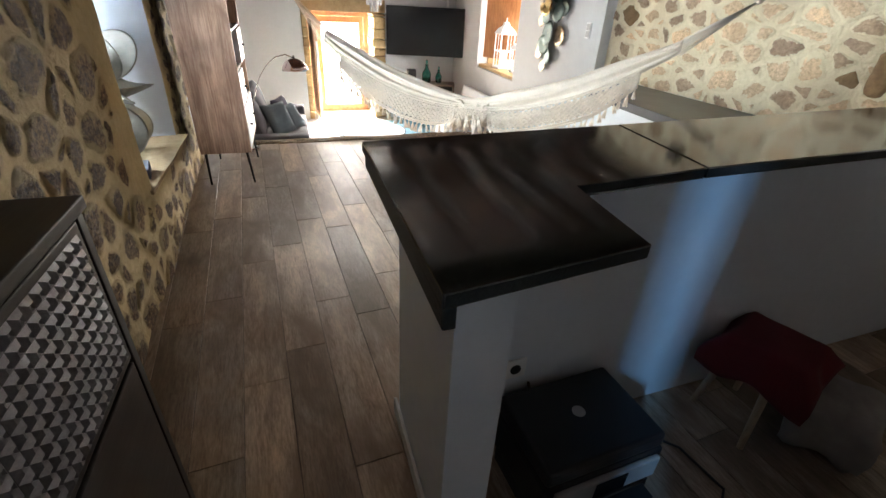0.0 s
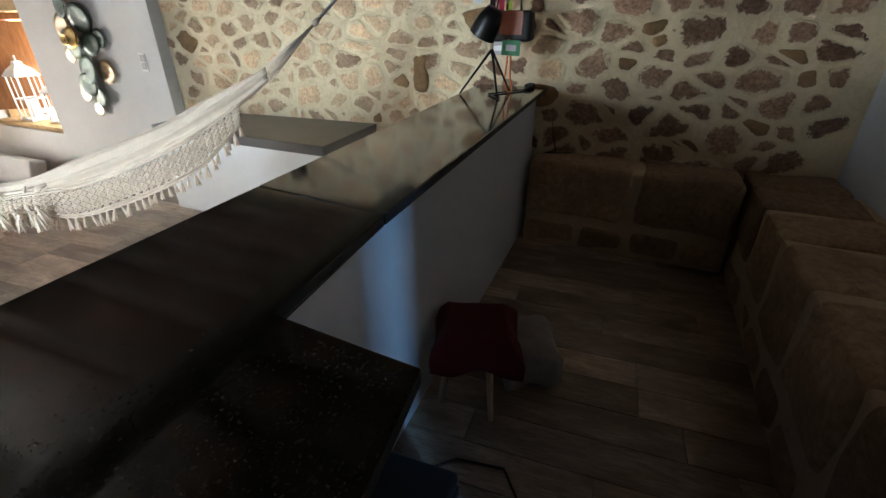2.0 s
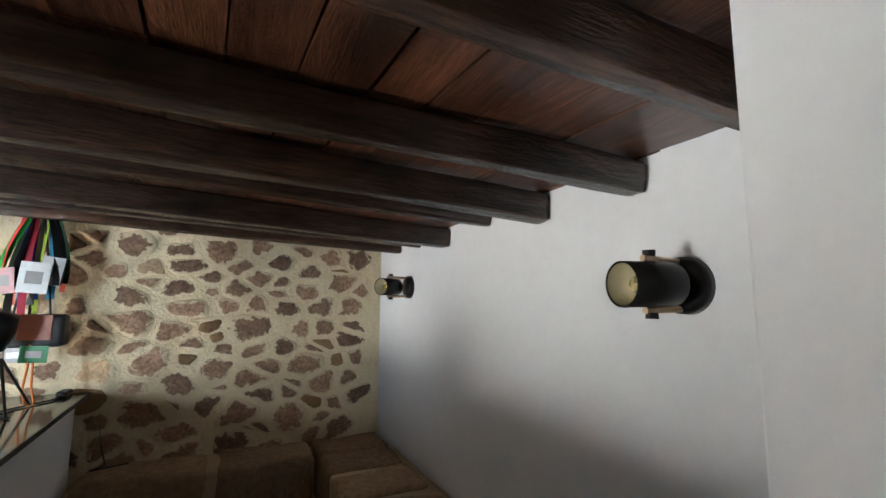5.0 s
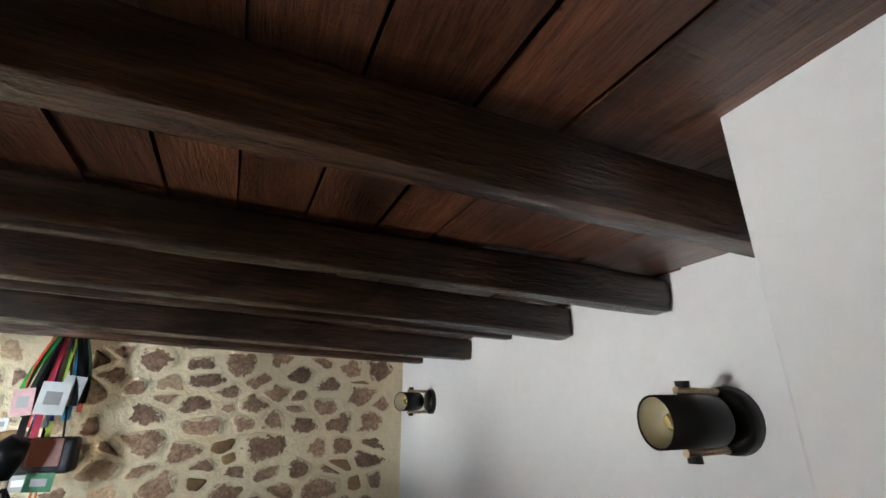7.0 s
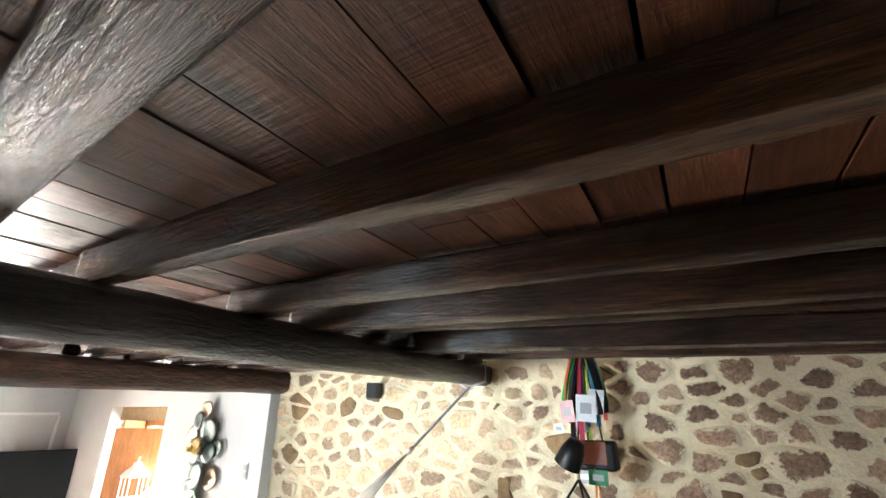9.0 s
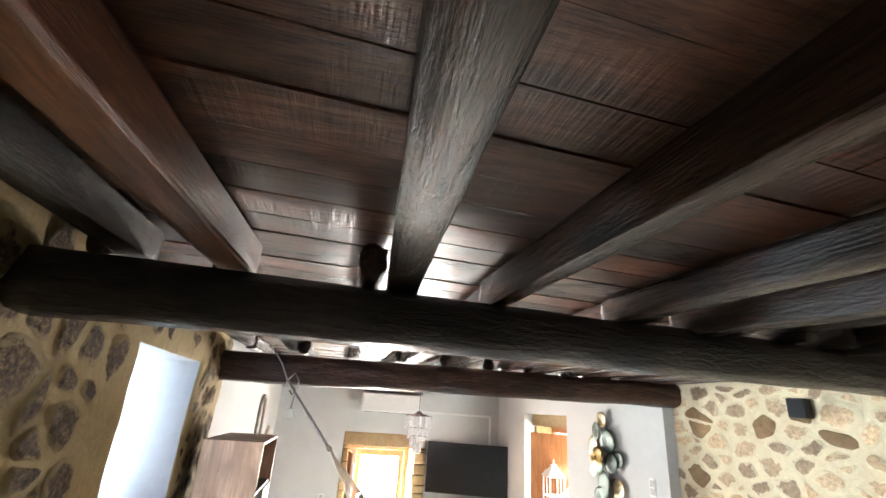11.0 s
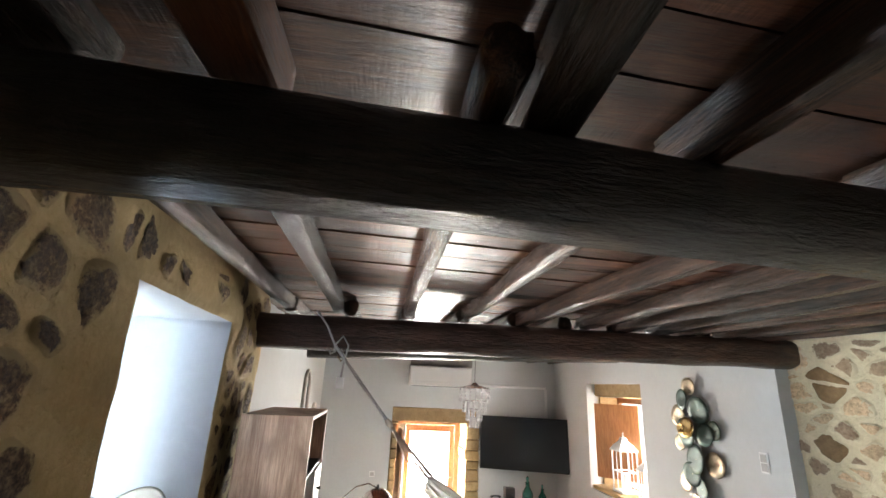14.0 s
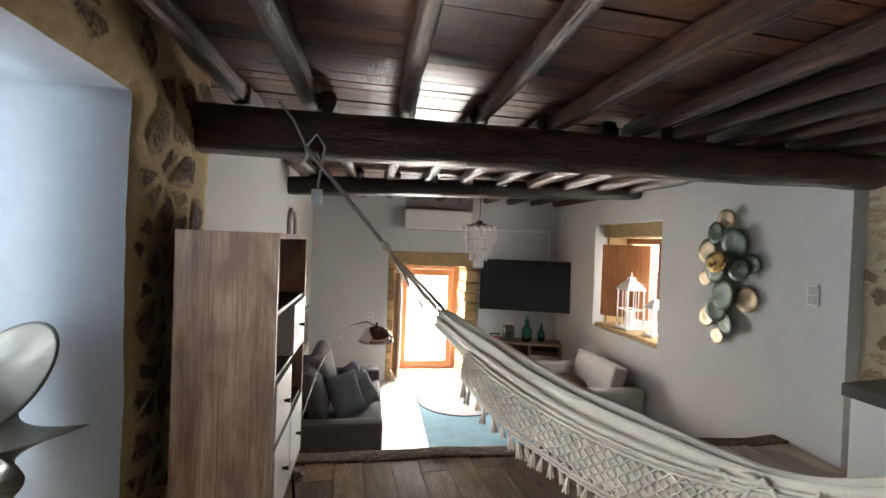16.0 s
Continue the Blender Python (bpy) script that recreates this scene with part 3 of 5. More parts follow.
# ---- outdoors ----
M["paving"] = plain("pale_granite_paving", (0.50, 0.48, 0.45), 0.8, 0, 3, 0.15, 0.2)
gb = bmesh.new()
for x, y in ((-400, -400), (400, -400), (400, 400), (-400, 400)):
    gb.verts.new((x, y, LIV - 0.14))
gb.faces.new(gb.verts[:])
solid("ground", gb, M["paving"], "pale sunlit granite paving outside", "ground", "structure")
house = thing("stone_house", "pale stone house across the yard with a green door", "house", (0, 0, 0))
part("wall", wall_sheet((9.0, 26.0), (-8.0, 26.0), LIV - 0.14, 2.4, -0.4, [(6.3, 7.3, LIV - 0.14, 1.5), (9.4, 10.3, 0.4, 1.5)]), M["jamb_stone"], house)
part("roof", slab([(-8.4, 25.5), (9.4, 25.5), (9.4, 27.5), (-8.4, 27.5)], 2.4, 2.55), [M["tan_stone"], M["tan_stone"]], house)
M["green_paint"] = plain("green_paint", (0.16, 0.26, 0.12), 0.6)
part("door", box(1.72, 26.12, LIV - 0.14, 2.68, 26.18, 1.48, 0.01), M["green_paint"], house, "green painted door")
part("window", box(-1.28, 26.12, 0.42, -0.42, 26.16, 1.48, 0.01), M["green_paint"], house, "green shuttered window")

# ---- windows and door ----
lw = thing("window_left", "varnished wooden window deep in the stone wall", "window", (-1.50, 2.76, 0.48), kind="structure")
M["red_wood"] = wood("red_brown_varnished_wood", (0.20, 0.075, 0.042), (0.30, 0.125, 0.075), (0.38, 0.17, 0.105), 0.4, 2, 9, 4, 0.1, knots=False)
for a in ((0, 0, 0, 0.05, 0.07, 1.46), (0, 0.94, 0, 0.06, 1.036, 1.46), (0, 0.07, 0, 0.05, 0.94, 0.07), (0, 0.07, 1.39, 0.05, 0.94, 1.46), (0, 0.46, 0.07, 0.05, 0.52, 1.39)):
    part("window_frame", box(*a, 0.004), M["red_wood"], lw)
for y0, y1 in ((0.075, 0.455), (0.525, 0.935)):
    g = part("pane", box(0.02, y0, 0.075, 0.026, y1, 1.385), M["glass"], lw)
    g.visible_shadow = False
solid("window_sill", roughen(box(-1.50, 2.74, 0.455, -0.74, 3.85, 0.475, 0.0), 0.006, 6, 6), M["jamb_stone"], "rough granite sill of the deep window", "window sill", "structure")

rw = thing("window_right", "small window with a honey-coloured wooden shutter", "window", (3.80, 6.75, 0.33), kind="structure")
part("window_frame", box(0, 0.0, 0.0, 0.05, 0.07, 1.30, 0.004), M["orange_wood"], rw)
part("window_frame", box(0, 1.45, 0.0, 0.05, 1.52, 1.30, 0.004), M["orange_wood"], rw)
part("window_frame", box(0, 0.07, 1.22, 0.05, 1.45, 1.30, 0.004), M["orange_wood"], rw)
part("window_frame", box(0, 0.07, 0.0, 0.05, 1.45, 0.07, 0.004), M["orange_wood"], rw)
part("window_frame", box(0, 0.70, 0.07, 0.05, 0.76, 1.22, 0.004), M["orange_wood"], rw)
for y0, y1 in ((0.075, 0.695), (0.765, 1.445)):
    g = part("pane", box(0.02, y0, 0.075, 0.026, y1, 1.215), M["glass"], rw)
    g.visible_shadow = False
sh = part("shutter", box(0.0, -0.016, 0.17, 0.66, 0.016, 1.20, 0.004), M["orange_wood"], rw, "honey-coloured wooden shutter swung open", at=pose(0.02, 0.95, 0, 0, 0, 131))
part("hinge", cyl((0.0, -0.022, 0.3), (0.0, -0.022, 0.38), 0.008, None, 8), M["black_metal"], sh)
part("lintel", roughen(box(-0.36, 0.002, 1.31, 0.12, 1.518, 1.488, 0.0), 0.006, 5, 5), M["jamb_stone"], rw, "yellow granite lintel")
part("sill", roughen(box(-0.46, 0.002, 0.002, 0.0, 1.518, 0.05, 0.0), 0.006, 5, 5), M["jamb_stone"], rw, "rough stone sill")
part("jamb", roughen(box(-0.30, 1.485, 0.055, -0.01, 1.517, 1.30, 0.0), 0.005, 5, 5), M["jamb_stone"], rw, "rough stone jamb")

# stone door surround, glazed door and open inner leaf
sur = thing("door_surround", "yellow granite lintel and jambs round the door", "door surround", (0, 0, 0), kind="structure")
part("lintel", roughen(box(0.325, 9.59, 1.07, 1.875, 10.3, 1.295, 0.01), 0.012, 4, 4), M["jamb_stone"], sur)
z = LIV + 0.005
rng = random.Random(3)
while z < 1.05:
    h = min(rng.uniform(0.13, 0.24), 1.065 - z)
    part("stone", roughen(box(1.64 + rng.uniform(-0.015, 0.015), 9.585, z + 0.006, 1.875, 10.28, z + h - 0.006, 0.012), 0.012, 6, 2, z), M["jamb_stone"], sur, smooth=True)
    part("stone", roughen(box(0.325, 9.585, z + 0.006, 0.42 + rng.uniform(-0.012, 0.012), 10.28, z + h - 0.006, 0.012), 0.012, 6, 2, z + 5), M["jamb_stone"], sur, smooth=True)
    z += h
door = thing("glazed_door", "glazed entrance door with an orange varnished wooden frame", "door", (0.42, 10.30, LIV), kind="structure")
DW, DH = 1.22, 1.93
for a in ((0, 0, 0, 0.08, 0.07, DH), (DW - 0.08, 0, 0, DW, 0.07, DH), (0.08, 0, DH - 0.08, DW - 0.08, 0.07, DH), (0.08, 0, 0, DW - 0.08, 0.07, 0.03)):
    part("frame", box(*a, 0.004), M["orange_wood"], door)
leaf = part("leaf", box(0.20, 0.01, 0.03, 0.29, 0.06, DH - 0.085, 0.004), M["orange_wood"], door)
part("stile", box(1.04, 0.01, 0.03, 1.135, 0.06, DH - 0.085, 0.004), M["orange_wood"], leaf)
part("rail", box(0.29, 0.01, DH - 0.20, 1.04, 0.06, DH - 0.085, 0.004), M["orange_wood"], leaf)
part("rail", box(0.29, 0.01, 0.03, 1.04, 0.06, 0.14, 0.004), M["orange_wood"], leaf)
g = part("pane", box(0.29, 0.03, 0.14, 1.04, 0.036, DH - 0.20), M["glass"], leaf)
g.visible_shadow = False
part("handle", tube([(1.09, 0.005, 0.95), (1.09, -0.04, 0.95), (0.99, -0.045, 0.95)], 0.009, 8), M["steel"], leaf)
M["pink_wood"] = wood("pale_sunlit_wood", (0.42, 0.24, 0.15), (0.55, 0.34, 0.22), (0.62, 0.42, 0.29), 0.45, 2, 9, 4, 0.1, knots=False)
inner = solid("door_leaf", box(0, -0.02, 0.02, 0.56, 0.02, DH - 0.12, 0.004), M["pink_wood"], "pale wooden inner door leaf standing open", "door", "structure", at=pose(0.47, 10.18, LIV, 0, 0, -84))

# ---- living room things ----
M["sofa"] = plain("charcoal_grey_fabric", (0.085, 0.082, 0.095), 0.95, 0, 120, 0.25, 0.3)
M["teal_cloth"] = plain("blue_grey_fabric", (0.085, 0.105, 0.125), 0.95, 0, 110, 0.25, 0.3)
M["plum_cloth"] = plain("dark_plum_fabric", (0.055, 0.045, 0.07), 0.95, 0, 110, 0.25, 0.3)
M["pale_fabric"] = plain("pale_grey_fabric", (0.46, 0.45, 0.44), 0.9, 0, 100, 0.1, 0.25)
M["rug"] = plain("blue_woven_rug", (0.24, 0.43, 0.53), 0.95, 0, 90, 0.2, 0.5)
# the rug where sun blows it out to white, put into its colour
M["rug_sunlit"] = plain("sunlit_woven_rug", (0.62, 0.64, 0.66), 0.95, 0, 90, 0.1, 0.5)


def cushion(w, d, h, puff=1.0, seed=0.0):
    """A stuffed pad w x d x h about its middle."""
    bm = bmesh.new()
    bmesh.ops.create_cube(bm, size=1.0)
    bmesh.ops.subdivide_edges(bm, edges=bm.edges[:], cuts=7, use_grid_fill=True)
    for v in bm.verts:
        x, y, zz = v.co * 2
        rim = max(abs(x), abs(y))
        k = 1 - 0.85 * puff * rim ** 4
        n = 1 - 0.06 * puff * (1 - abs(x)) * abs(y) ** 3 - 0.06 * puff * (1 - abs(y)) * abs(x) ** 3
        v.co = Vector((x * w / 2 * n, y * d / 2 * n, zz * h / 2 * max(k, 0.15)))
        v.co += 0.012 * noise.noise_vector(v.co * 7 + Vector((seed, seed, 0)))
    return bm


sofa = thing("sofa", "charcoal grey fabric sofa by the wall, its far end in sunlight", "sofa", (-0.90, 6.45, LIV))
part("base", box(0.05, 0.05, 0.06, 1.02, 1.95, 0.26, 0.03), M["sofa"], sofa)
part("backrest", roughen(box(0.02, 0.2, 0.26, 0.26, 1.8, 0.80, 0.06, segments=4), 0.01, 3), M["sofa"], sofa, smooth=True)
for y0 in (0.0, 1.80):
    part("arm", roughen(box(0.0, y0, 0.04, 1.09, y0 + 0.20, 0.57, 0.035, segments=4), 0.006, 3), M["sofa"], sofa, smooth=True)
for i in range(2):
    part("seat_cushion", roughen(box(0.26, 0.21 + 0.795 * i, 0.262, 1.10, 0.995 + 0.795 * i, 0.45, 0.05, segments=4), 0.008, 4, 0, i), M["sofa"], sofa, smooth=True)
    part("back_cushion", cushion(0.75, 0.55, 0.24, 0.75, i), M["sofa"], sofa, smooth=True, at=pose(0.38, 0.6 + 0.8 * i, 0.72, 72, 0, 90))
for x in (0.1, 0.95):
    for y in (0.1, 1.85):
        part("foot", cyl((x, y, 0.0), (x, y, 0.06), 0.02, None, 10), M["black"], sofa)
for m, x, y, zz, rx, rz, s in ((M["teal_cloth"], -0.20, 7.12, -0.24, 62, 50, 0.46), (M["plum_cloth"], -0.14, 7.5, -0.22, 66, 70, 0.42), (M["sofa"], -0.45, 7.25, -0.05, 68, 85, 0.5), (M["teal_cloth"], -0.02, 7.42, -0.28, 55, 60, 0.38)):
    solid("pillow", cushion(s, s, 0.16, 1.0, x), m, "dark stuffed square pillow leaning on the sofa", "pillow", smooth=True, at=pose(x, y, zz, rx, 0, rz), group="sofa pillows")

rug = thing("rug", "blue woven rug with a dark ring round a field coloured sunlit pale", "rug", (0, 0, LIV))
# stops short on the left: bare pale floor stands for the sunlit rug there
part("field", slab([(0.74, 5.9), (2.6, 5.85), (2.65, 9.3), (0.78, 9.3)], 0.001, 0.010, 0.003), [M["rug"], M["rug"]], rug)
# disc inside the ring carries the sun's white as colour
part("round_field", lathe([(0.0, 0.0135), (0.62, 0.0135), (0.62, 0.011), (0, 0.011)], 48, centre=(1.40, 8.60, 0)), M["rug_sunlit"], rug, "round field coloured sunlit pale")
part("ring", tube([(1.40 + 0.63 * math.cos(a * math.tau / 48), 8.60 + 0.63 * math.sin(a * math.tau / 48), 0.013) for a in range(48)], 0.008, 6, closed=True), M["plum_cloth"], rug, "dark ring")

M["copper"] = plain("rose_chrome", (0.50, 0.40, 0.40), 0.07, 1.0, 30, 0.03, 0.0)
# arc floor lamp
lamp = thing("floor_lamp", "chrome arc floor lamp with a mirrored dome shade", "floor lamp", (-0.42, 4.93, 0))
part("base", lathe([(0, 0), (0.075, 0), (0.075, 0.02), (0.06, 0.028), (0, 0.03)], 28), M["steel"], lamp)
arc = [(-0.01, 0.0, 0.02), (-0.015, 0.12, 0.05), (-0.02, 0.30, 0.12), (0.0, 0.55, 0.22), (0.05, 0.80, 0.40), (0.11, 0.93, 0.54), (0.20, 1.0, 0.66), (0.31, 1.03, 0.745), (0.42, 1.05, 0.77), (0.50, 1.06, 0.735)]
part("pole", tube(arc, 0.0065, 8), M["steel"], lamp, smooth=True)
shade = part("shade", lathe([(0.012, 0.13), (0.05, 0.125), (0.10, 0.095), (0.135, 0.05), (0.15, 0.0), (0.147, 0.0), (0.132, 0.048), (0.098, 0.09), (0.05, 0.12), (0.01, 0.125)], 36, centre=(0.51, 1.07, 0.60)), M["copper"], lamp, "mirrored rose-tinted dome shade", True)
part("socket", cyl((0.51, 1.07, 0.72), (0.51, 1.07, 0.76), 0.014, 0.010, 12), M["black"], shade)

# television across the corner
M["screen"] = plain("dark_glossy_screen", (0.006, 0.007, 0.009), 0.22, 0, 5, 0.1, 0)
tv = thing("television", "large flat black television across the corner", "television", pose(2.58, 9.24, 0.80, -4, 0, -17))
part("housing", box(-0.745, 0.0, -0.425, 0.745, 0.045, 0.425, 0.006), M["black"], tv)
part("screen", box(-0.735, -0.003, -0.412, 0.735, -0.0005, 0.415, 0.001), M["screen"], tv, "glossy dark screen")
part("bracket", box(-0.1, 0.046, -0.1, 0.1, 0.30, 0.1, 0.004), M["black_metal"], tv)

M["stand_wood"] = wood("grey_brown_oak", (0.10, 0.07, 0.05), (0.19, 0.135, 0.10), (0.27, 0.20, 0.15), 0.5, 0, 11, 5, 0.1)
st = thing("tv_stand", "low grey-brown wooden stand with open cubbies in the corner", "tv stand", pose(2.62, 9.02, LIV, 0, 0, -17))
part("top", box(-0.5, -0.2, 0.77, 0.5, 0.2, 0.80, 0.003), M["stand_wood"], st)
part("bottom", box(-0.5, -0.2, 0.10, 0.5, 0.2, 0.13, 0.003), M["stand_wood"], st)
for x in (-0.5, -0.015, 0.47):
    part("side", box(x, -0.2, 0.131, x + 0.03, 0.2, 0.769, 0.003), M["stand_wood"], st)
for a, b in ((-0.47, -0.015), (0.015, 0.47)):
    part("shelf", box(a + 0.001, -0.19, 0.45, b - 0.001, 0.19, 0.47, 0.002), M["stand_wood"], st)
part("drawer", box(0.02, -0.205, 0.475, 0.465, 0.15, 0.62, 0.003), M["stand_wood"], st)
part("back", box(-0.47, 0.185, 0.131, 0.47, 0.199, 0.769), M["black"], st)
for x in (-0.45, 0.45):
    for y in (-0.15, 0.15):
        part("foot", cyl((x, y, 0.1), (x, y, 0), 0.018, 0.014, 10), M["black"], st)


def bottle(name, x, y, s, label):
    b = thing(name, label, "bottle", (x, y, LIV + 0.801), "green glass bottles")
    part("vessel", lathe([(0, 0), (0.06 * s, 0), (0.075 * s, 0.03), (0.078 * s, 0.16 * s), (0.05 * s, 0.21 * s), (0.03 * s, 0.24 * s), (0.028 * s, 0.29 * s), (0.036 * s, 0.30 * s), (0.022 * s, 0.29 * s), (0.02 * s, 0.24 * s), (0.07 * s, 0.15 * s), (0.068 * s, 0.03), (0, 0.012)], 24), M["green_glass"], b, smooth=True)
    part("stopper", lathe([(0, 0.385 * s), (0.018 * s, 0.37 * s), (0.024 * s, 0.345 * s), (0.014 * s, 0.32 * s), (0.024 * s, 0.305 * s), (0.0, 0.304 * s)], 16), M["green_glass"], b, smooth=True)


bottle("glass_bottle", 2.56, 9.0, 1.1, "tall turquoise glass bottle with a stopper")
bottle("glass_bottle", 2.80, 8.98, 0.8, "small turquoise glass bottle with a stopper")
sp = thing("speaker", "small black loudspeaker on the wooden stand", "speaker", (2.27, 9.06, LIV + 0.801))
part("cabinet", box(-0.08, -0.07, 0, 0.08, 0.07, 0.24, 0.008), M["black"], sp)
part("cone", lathe([(0, 0.0), (0.05, 0.01), (0.055, 0.0), (0.0, -0.01)], 20), M["black_metal"], sp, at=pose(0, -0.072, 0.1, 90, 0, 0))
M["red"] = plain("glossy_red_plastic", (0.35, 0.02, 0.02), 0.35)
ph = thing("telephone", "small red and black telephone on the stand", "telephone", (2.06, 9.12, LIV + 0.801))
part("body", box(-0.07, -0.06, 0, 0.07, 0.06, 0.06, 0.012), M["red"], ph)
part("handset", tube([(-0.08, 0, 0.085), (-0.04, 0, 0.10), (0.04, 0, 0.10), (0.08, 0, 0.085)], [0.02, 0.012, 0.012, 0.02], 10), M["black"], ph, smooth=True)

# armchair
ac = thing("armchair", "pale grey armchair with a tufted back against the wall", "armchair", (2.42, 6.86, LIV))
part("base", box(0.05, 0.02, 0.06, 0.82, 1.36, 0.30, 0.03), M["pale_fabric"], ac)
for y0 in (0.0, 1.2):
    part("arm", roughen(box(0.0, y0, 0.04, 0.84, y0 + 0.17, 0.70, 0.04, segments=4), 0.005, 4), M["pale_fabric"], ac, smooth=True)
part("seat_cushion", roughen(box(0.02, 0.175, 0.302, 0.66, 1.195, 0.46, 0.05, segments=4), 0.006, 4), M["pale_fabric"], ac, smooth=True)
bb = box(-0.09, -0.50, -0.24, 0.09, 0.50, 0.24, 0.03, segments=3)
bmesh.ops.subdivide_edges(bb, edges=[e for e in bb.edges if e.calc_length() > 0.2], cuts=9, use_grid_fill=True)
for v in bb.verts:
    if v.co.x < -0.05:
        dim = min(math.hypot(v.co.y - yy, v.co.z - zz) for yy in (-0.36, -0.18, 0, 0.18, 0.36) for zz in (-0.09, 0.09))
        v.co.x += 0.03 * math.exp(-(dim / 0.05) ** 2)
part("backrest", bb, M["pale_fabric"], ac, smooth=True, at=pose(0.60, 0.70, 0.68, 0, 14, 0))
for x in (0.1, 0.74):
    for y in (0.1, 1.28):
        part("foot", cyl((x, y, 0), (x, y, 0.06), 0.018, None, 10), M["black"], ac)
M["leopard"] = stone("spotted_cloth", [(0.03, 0.02, 0.015), (0.14, 0.09, 0.06), (0.24, 0.17, 0.12)], 0.95, 30, 0.2)
solid("pillow", cushion(0.46, 0.46, 0.15, 1, 3), M["leopard"], "dark spotted pillow lying on the armchair", "pillow", smooth=True, at=pose(2.72, 7.7, LIV + 0.535, 12, 8, 20))

# air conditioner and its conduit
air = thing("air_conditioner", "white wall air conditioner above the door", "air conditioner", (0.56, 9.6, 1.67))
part("housing", box(0, -0.2, 0.0, 1.12, -0.002, 0.34, 0.03, segments=4), M["white"], air)
part("flap", box(0.05, -0.205, 0.012, 1.07, -0.195, 0.075, 0.003), M["white"], air)
part("slot", box(0.05, -0.19, -0.004, 1.07, -0.10, 0.004), M["black"], air)
solid("conduit", box(1.69, 9.56, 1.70, 3.12, 9.598, 1.74, 0.004), M["white"], "white plastic conduit running along the wall", "conduit")
solid("conduit", box(3.10, 9.56, 1.10, 3.14, 9.598, 1.695, 0.004), M["white"], "white plastic conduit running down the wall", "conduit")
M["duct"] = plain("grey_brown_panel", (0.25, 0.23, 0.22), 0.8)
solid("wall_panel", box(0.58, 9.57, 2.03, 1.72, 9.598, 2.30, 0.004), M["duct"], "grey-brown panel above the air conditioner", "wall panel")

# chandelier
M["crystal"] = glass_mat("crystal", (0.98, 0.98, 0.99), 0.12)
M["crystal"].node_tree.nodes["Principled BSDF"].inputs["Transmission Weight"].default_value = 0.45
ch = thing("chandelier", "small tiered crystal chandelier hanging from the ceiling", "chandelier", (1.24, 7.10, 0))
part("chain", tube([(0, 0, 2.27), (0, 0, 1.72)], 0.004, 6), M["black_metal"], ch)
part("frame", lathe([(0.02, 1.74), (0.05, 1.71), (0.17, 1.68), (0.175, 1.67), (0.05, 1.69), (0.01, 1.70)], 24), M["steel"], ch)
drop = bmesh.new()
bmesh.ops.create_icosphere(drop, subdivisions=1, radius=1.0)
for v in drop.verts:
    v.co = Vector((v.co.x * 0.016, v.co.y * 0.016, v.co.z * 0.024))
drop_me = mesh_of("crystal", drop, M["crystal"])
for tier, (r, z1, z0, n) in enumerate(((0.185, 1.68, 1.50, 15), (0.14, 1.52, 1.38, 12), (0.095, 1.42, 1.28, 9), (0.05, 1.32, 1.20, 6))):
    for i in range(n):
        a = math.tau * (i + 0.5 * (tier % 2)) / n
        for j in range(4):
            o = new("crystal", drop_me)
            o.parent = ch
            o.location = (r * math.cos(a), r * math.sin(a), z1 - (z1 - z0) * (j + 0.5) / 4)
    part("ring", tube([(r * math.cos(a * math.tau / 24), r * math.sin(a * math.tau / 24), z1) for a in range(24)], 0.004, 5, closed=True), M["steel"], ch)

# switches, mirrors
def plate(name, at, w, h, label, rockers):
    s = thing(name, label, "light switch", at)
    part("plate", box(-w / 2, -0.008, -h / 2, w / 2, 0, h / 2, 0.003), M["white"], s)
    for i in range(rockers):
        z0 = -h / 2 + 0.012 + i * (h - 0.024) / rockers
        part("rocker", box(-w / 2 + 0.014, -0.013, z0 + 0.004, w / 2 - 0.014, -0.0085, z0 + (h - 0.024) / rockers - 0.004, 0.002), M["pale_fabric"], s)


M["socket"] = plain("grey_plastic", (0.35, 0.34, 0.33), 0.5)
plate("light_switch", pose(3.30, 4.97, 1.178, 0, 0, -90), 0.09, 0.165, "white double light switch on the grey wall", 2)
plate("light_switch", pose(0.05, 9.6, 0.22), 0.09, 0.09, "small grey light switch on the far wall", 1)
M["mirror"] = plain("mirror_glass", (0.85, 0.86, 0.86), 0.02, 1.0, 5, 0.0, 0)
M["carved"] = wood("whitewashed_carved_wood", (0.25, 0.22, 0.19), (0.48, 0.45, 0.41), (0.66, 0.63, 0.59), 0.7, 2, 3, 12, 0.9)
mr = thing("wall_mirror", "round mirror in a whitewashed carved frame", "mirror", pose(-0.93, 8.72, 1.02, 0, 90, 0))
part("frame", lathe([(0.20, 0.0), (0.22, 0.02), (0.27, 0.035), (0.33, 0.03), (0.345, 0.0)], 36), M["carved"], mr, smooth=True)
part("glass", lathe([(0, 0.012), (0.205, 0.012), (0.205, 0.0), (0, 0.0)], 36), M["mirror"], mr)
mr2 = thing("wall_mirror", "square mirror in a whitewashed carved frame", "mirror", (-0.93, 8.95, 0.10))
for a in ((0, -0.38, -0.32, 0.035, -0.27, 0.32), (0, 0.27, -0.32, 0.035, 0.38, 0.32), (0, -0.27, -0.32, 0.035, 0.27, -0.22), (0, -0.27, 0.22, 0.035, 0.27, 0.32)):
    part("frame", box(*a, 0.01), M["carved"], mr2)
part("glass", box(0.002, -0.27, -0.22, 0.012, 0.27, 0.22), M["mirror"], mr2)
mr3 = thing("wall_mirror", "arched dark-framed mirror on the pale wall", "mirror", (-0.93, 7.62, 1.50))
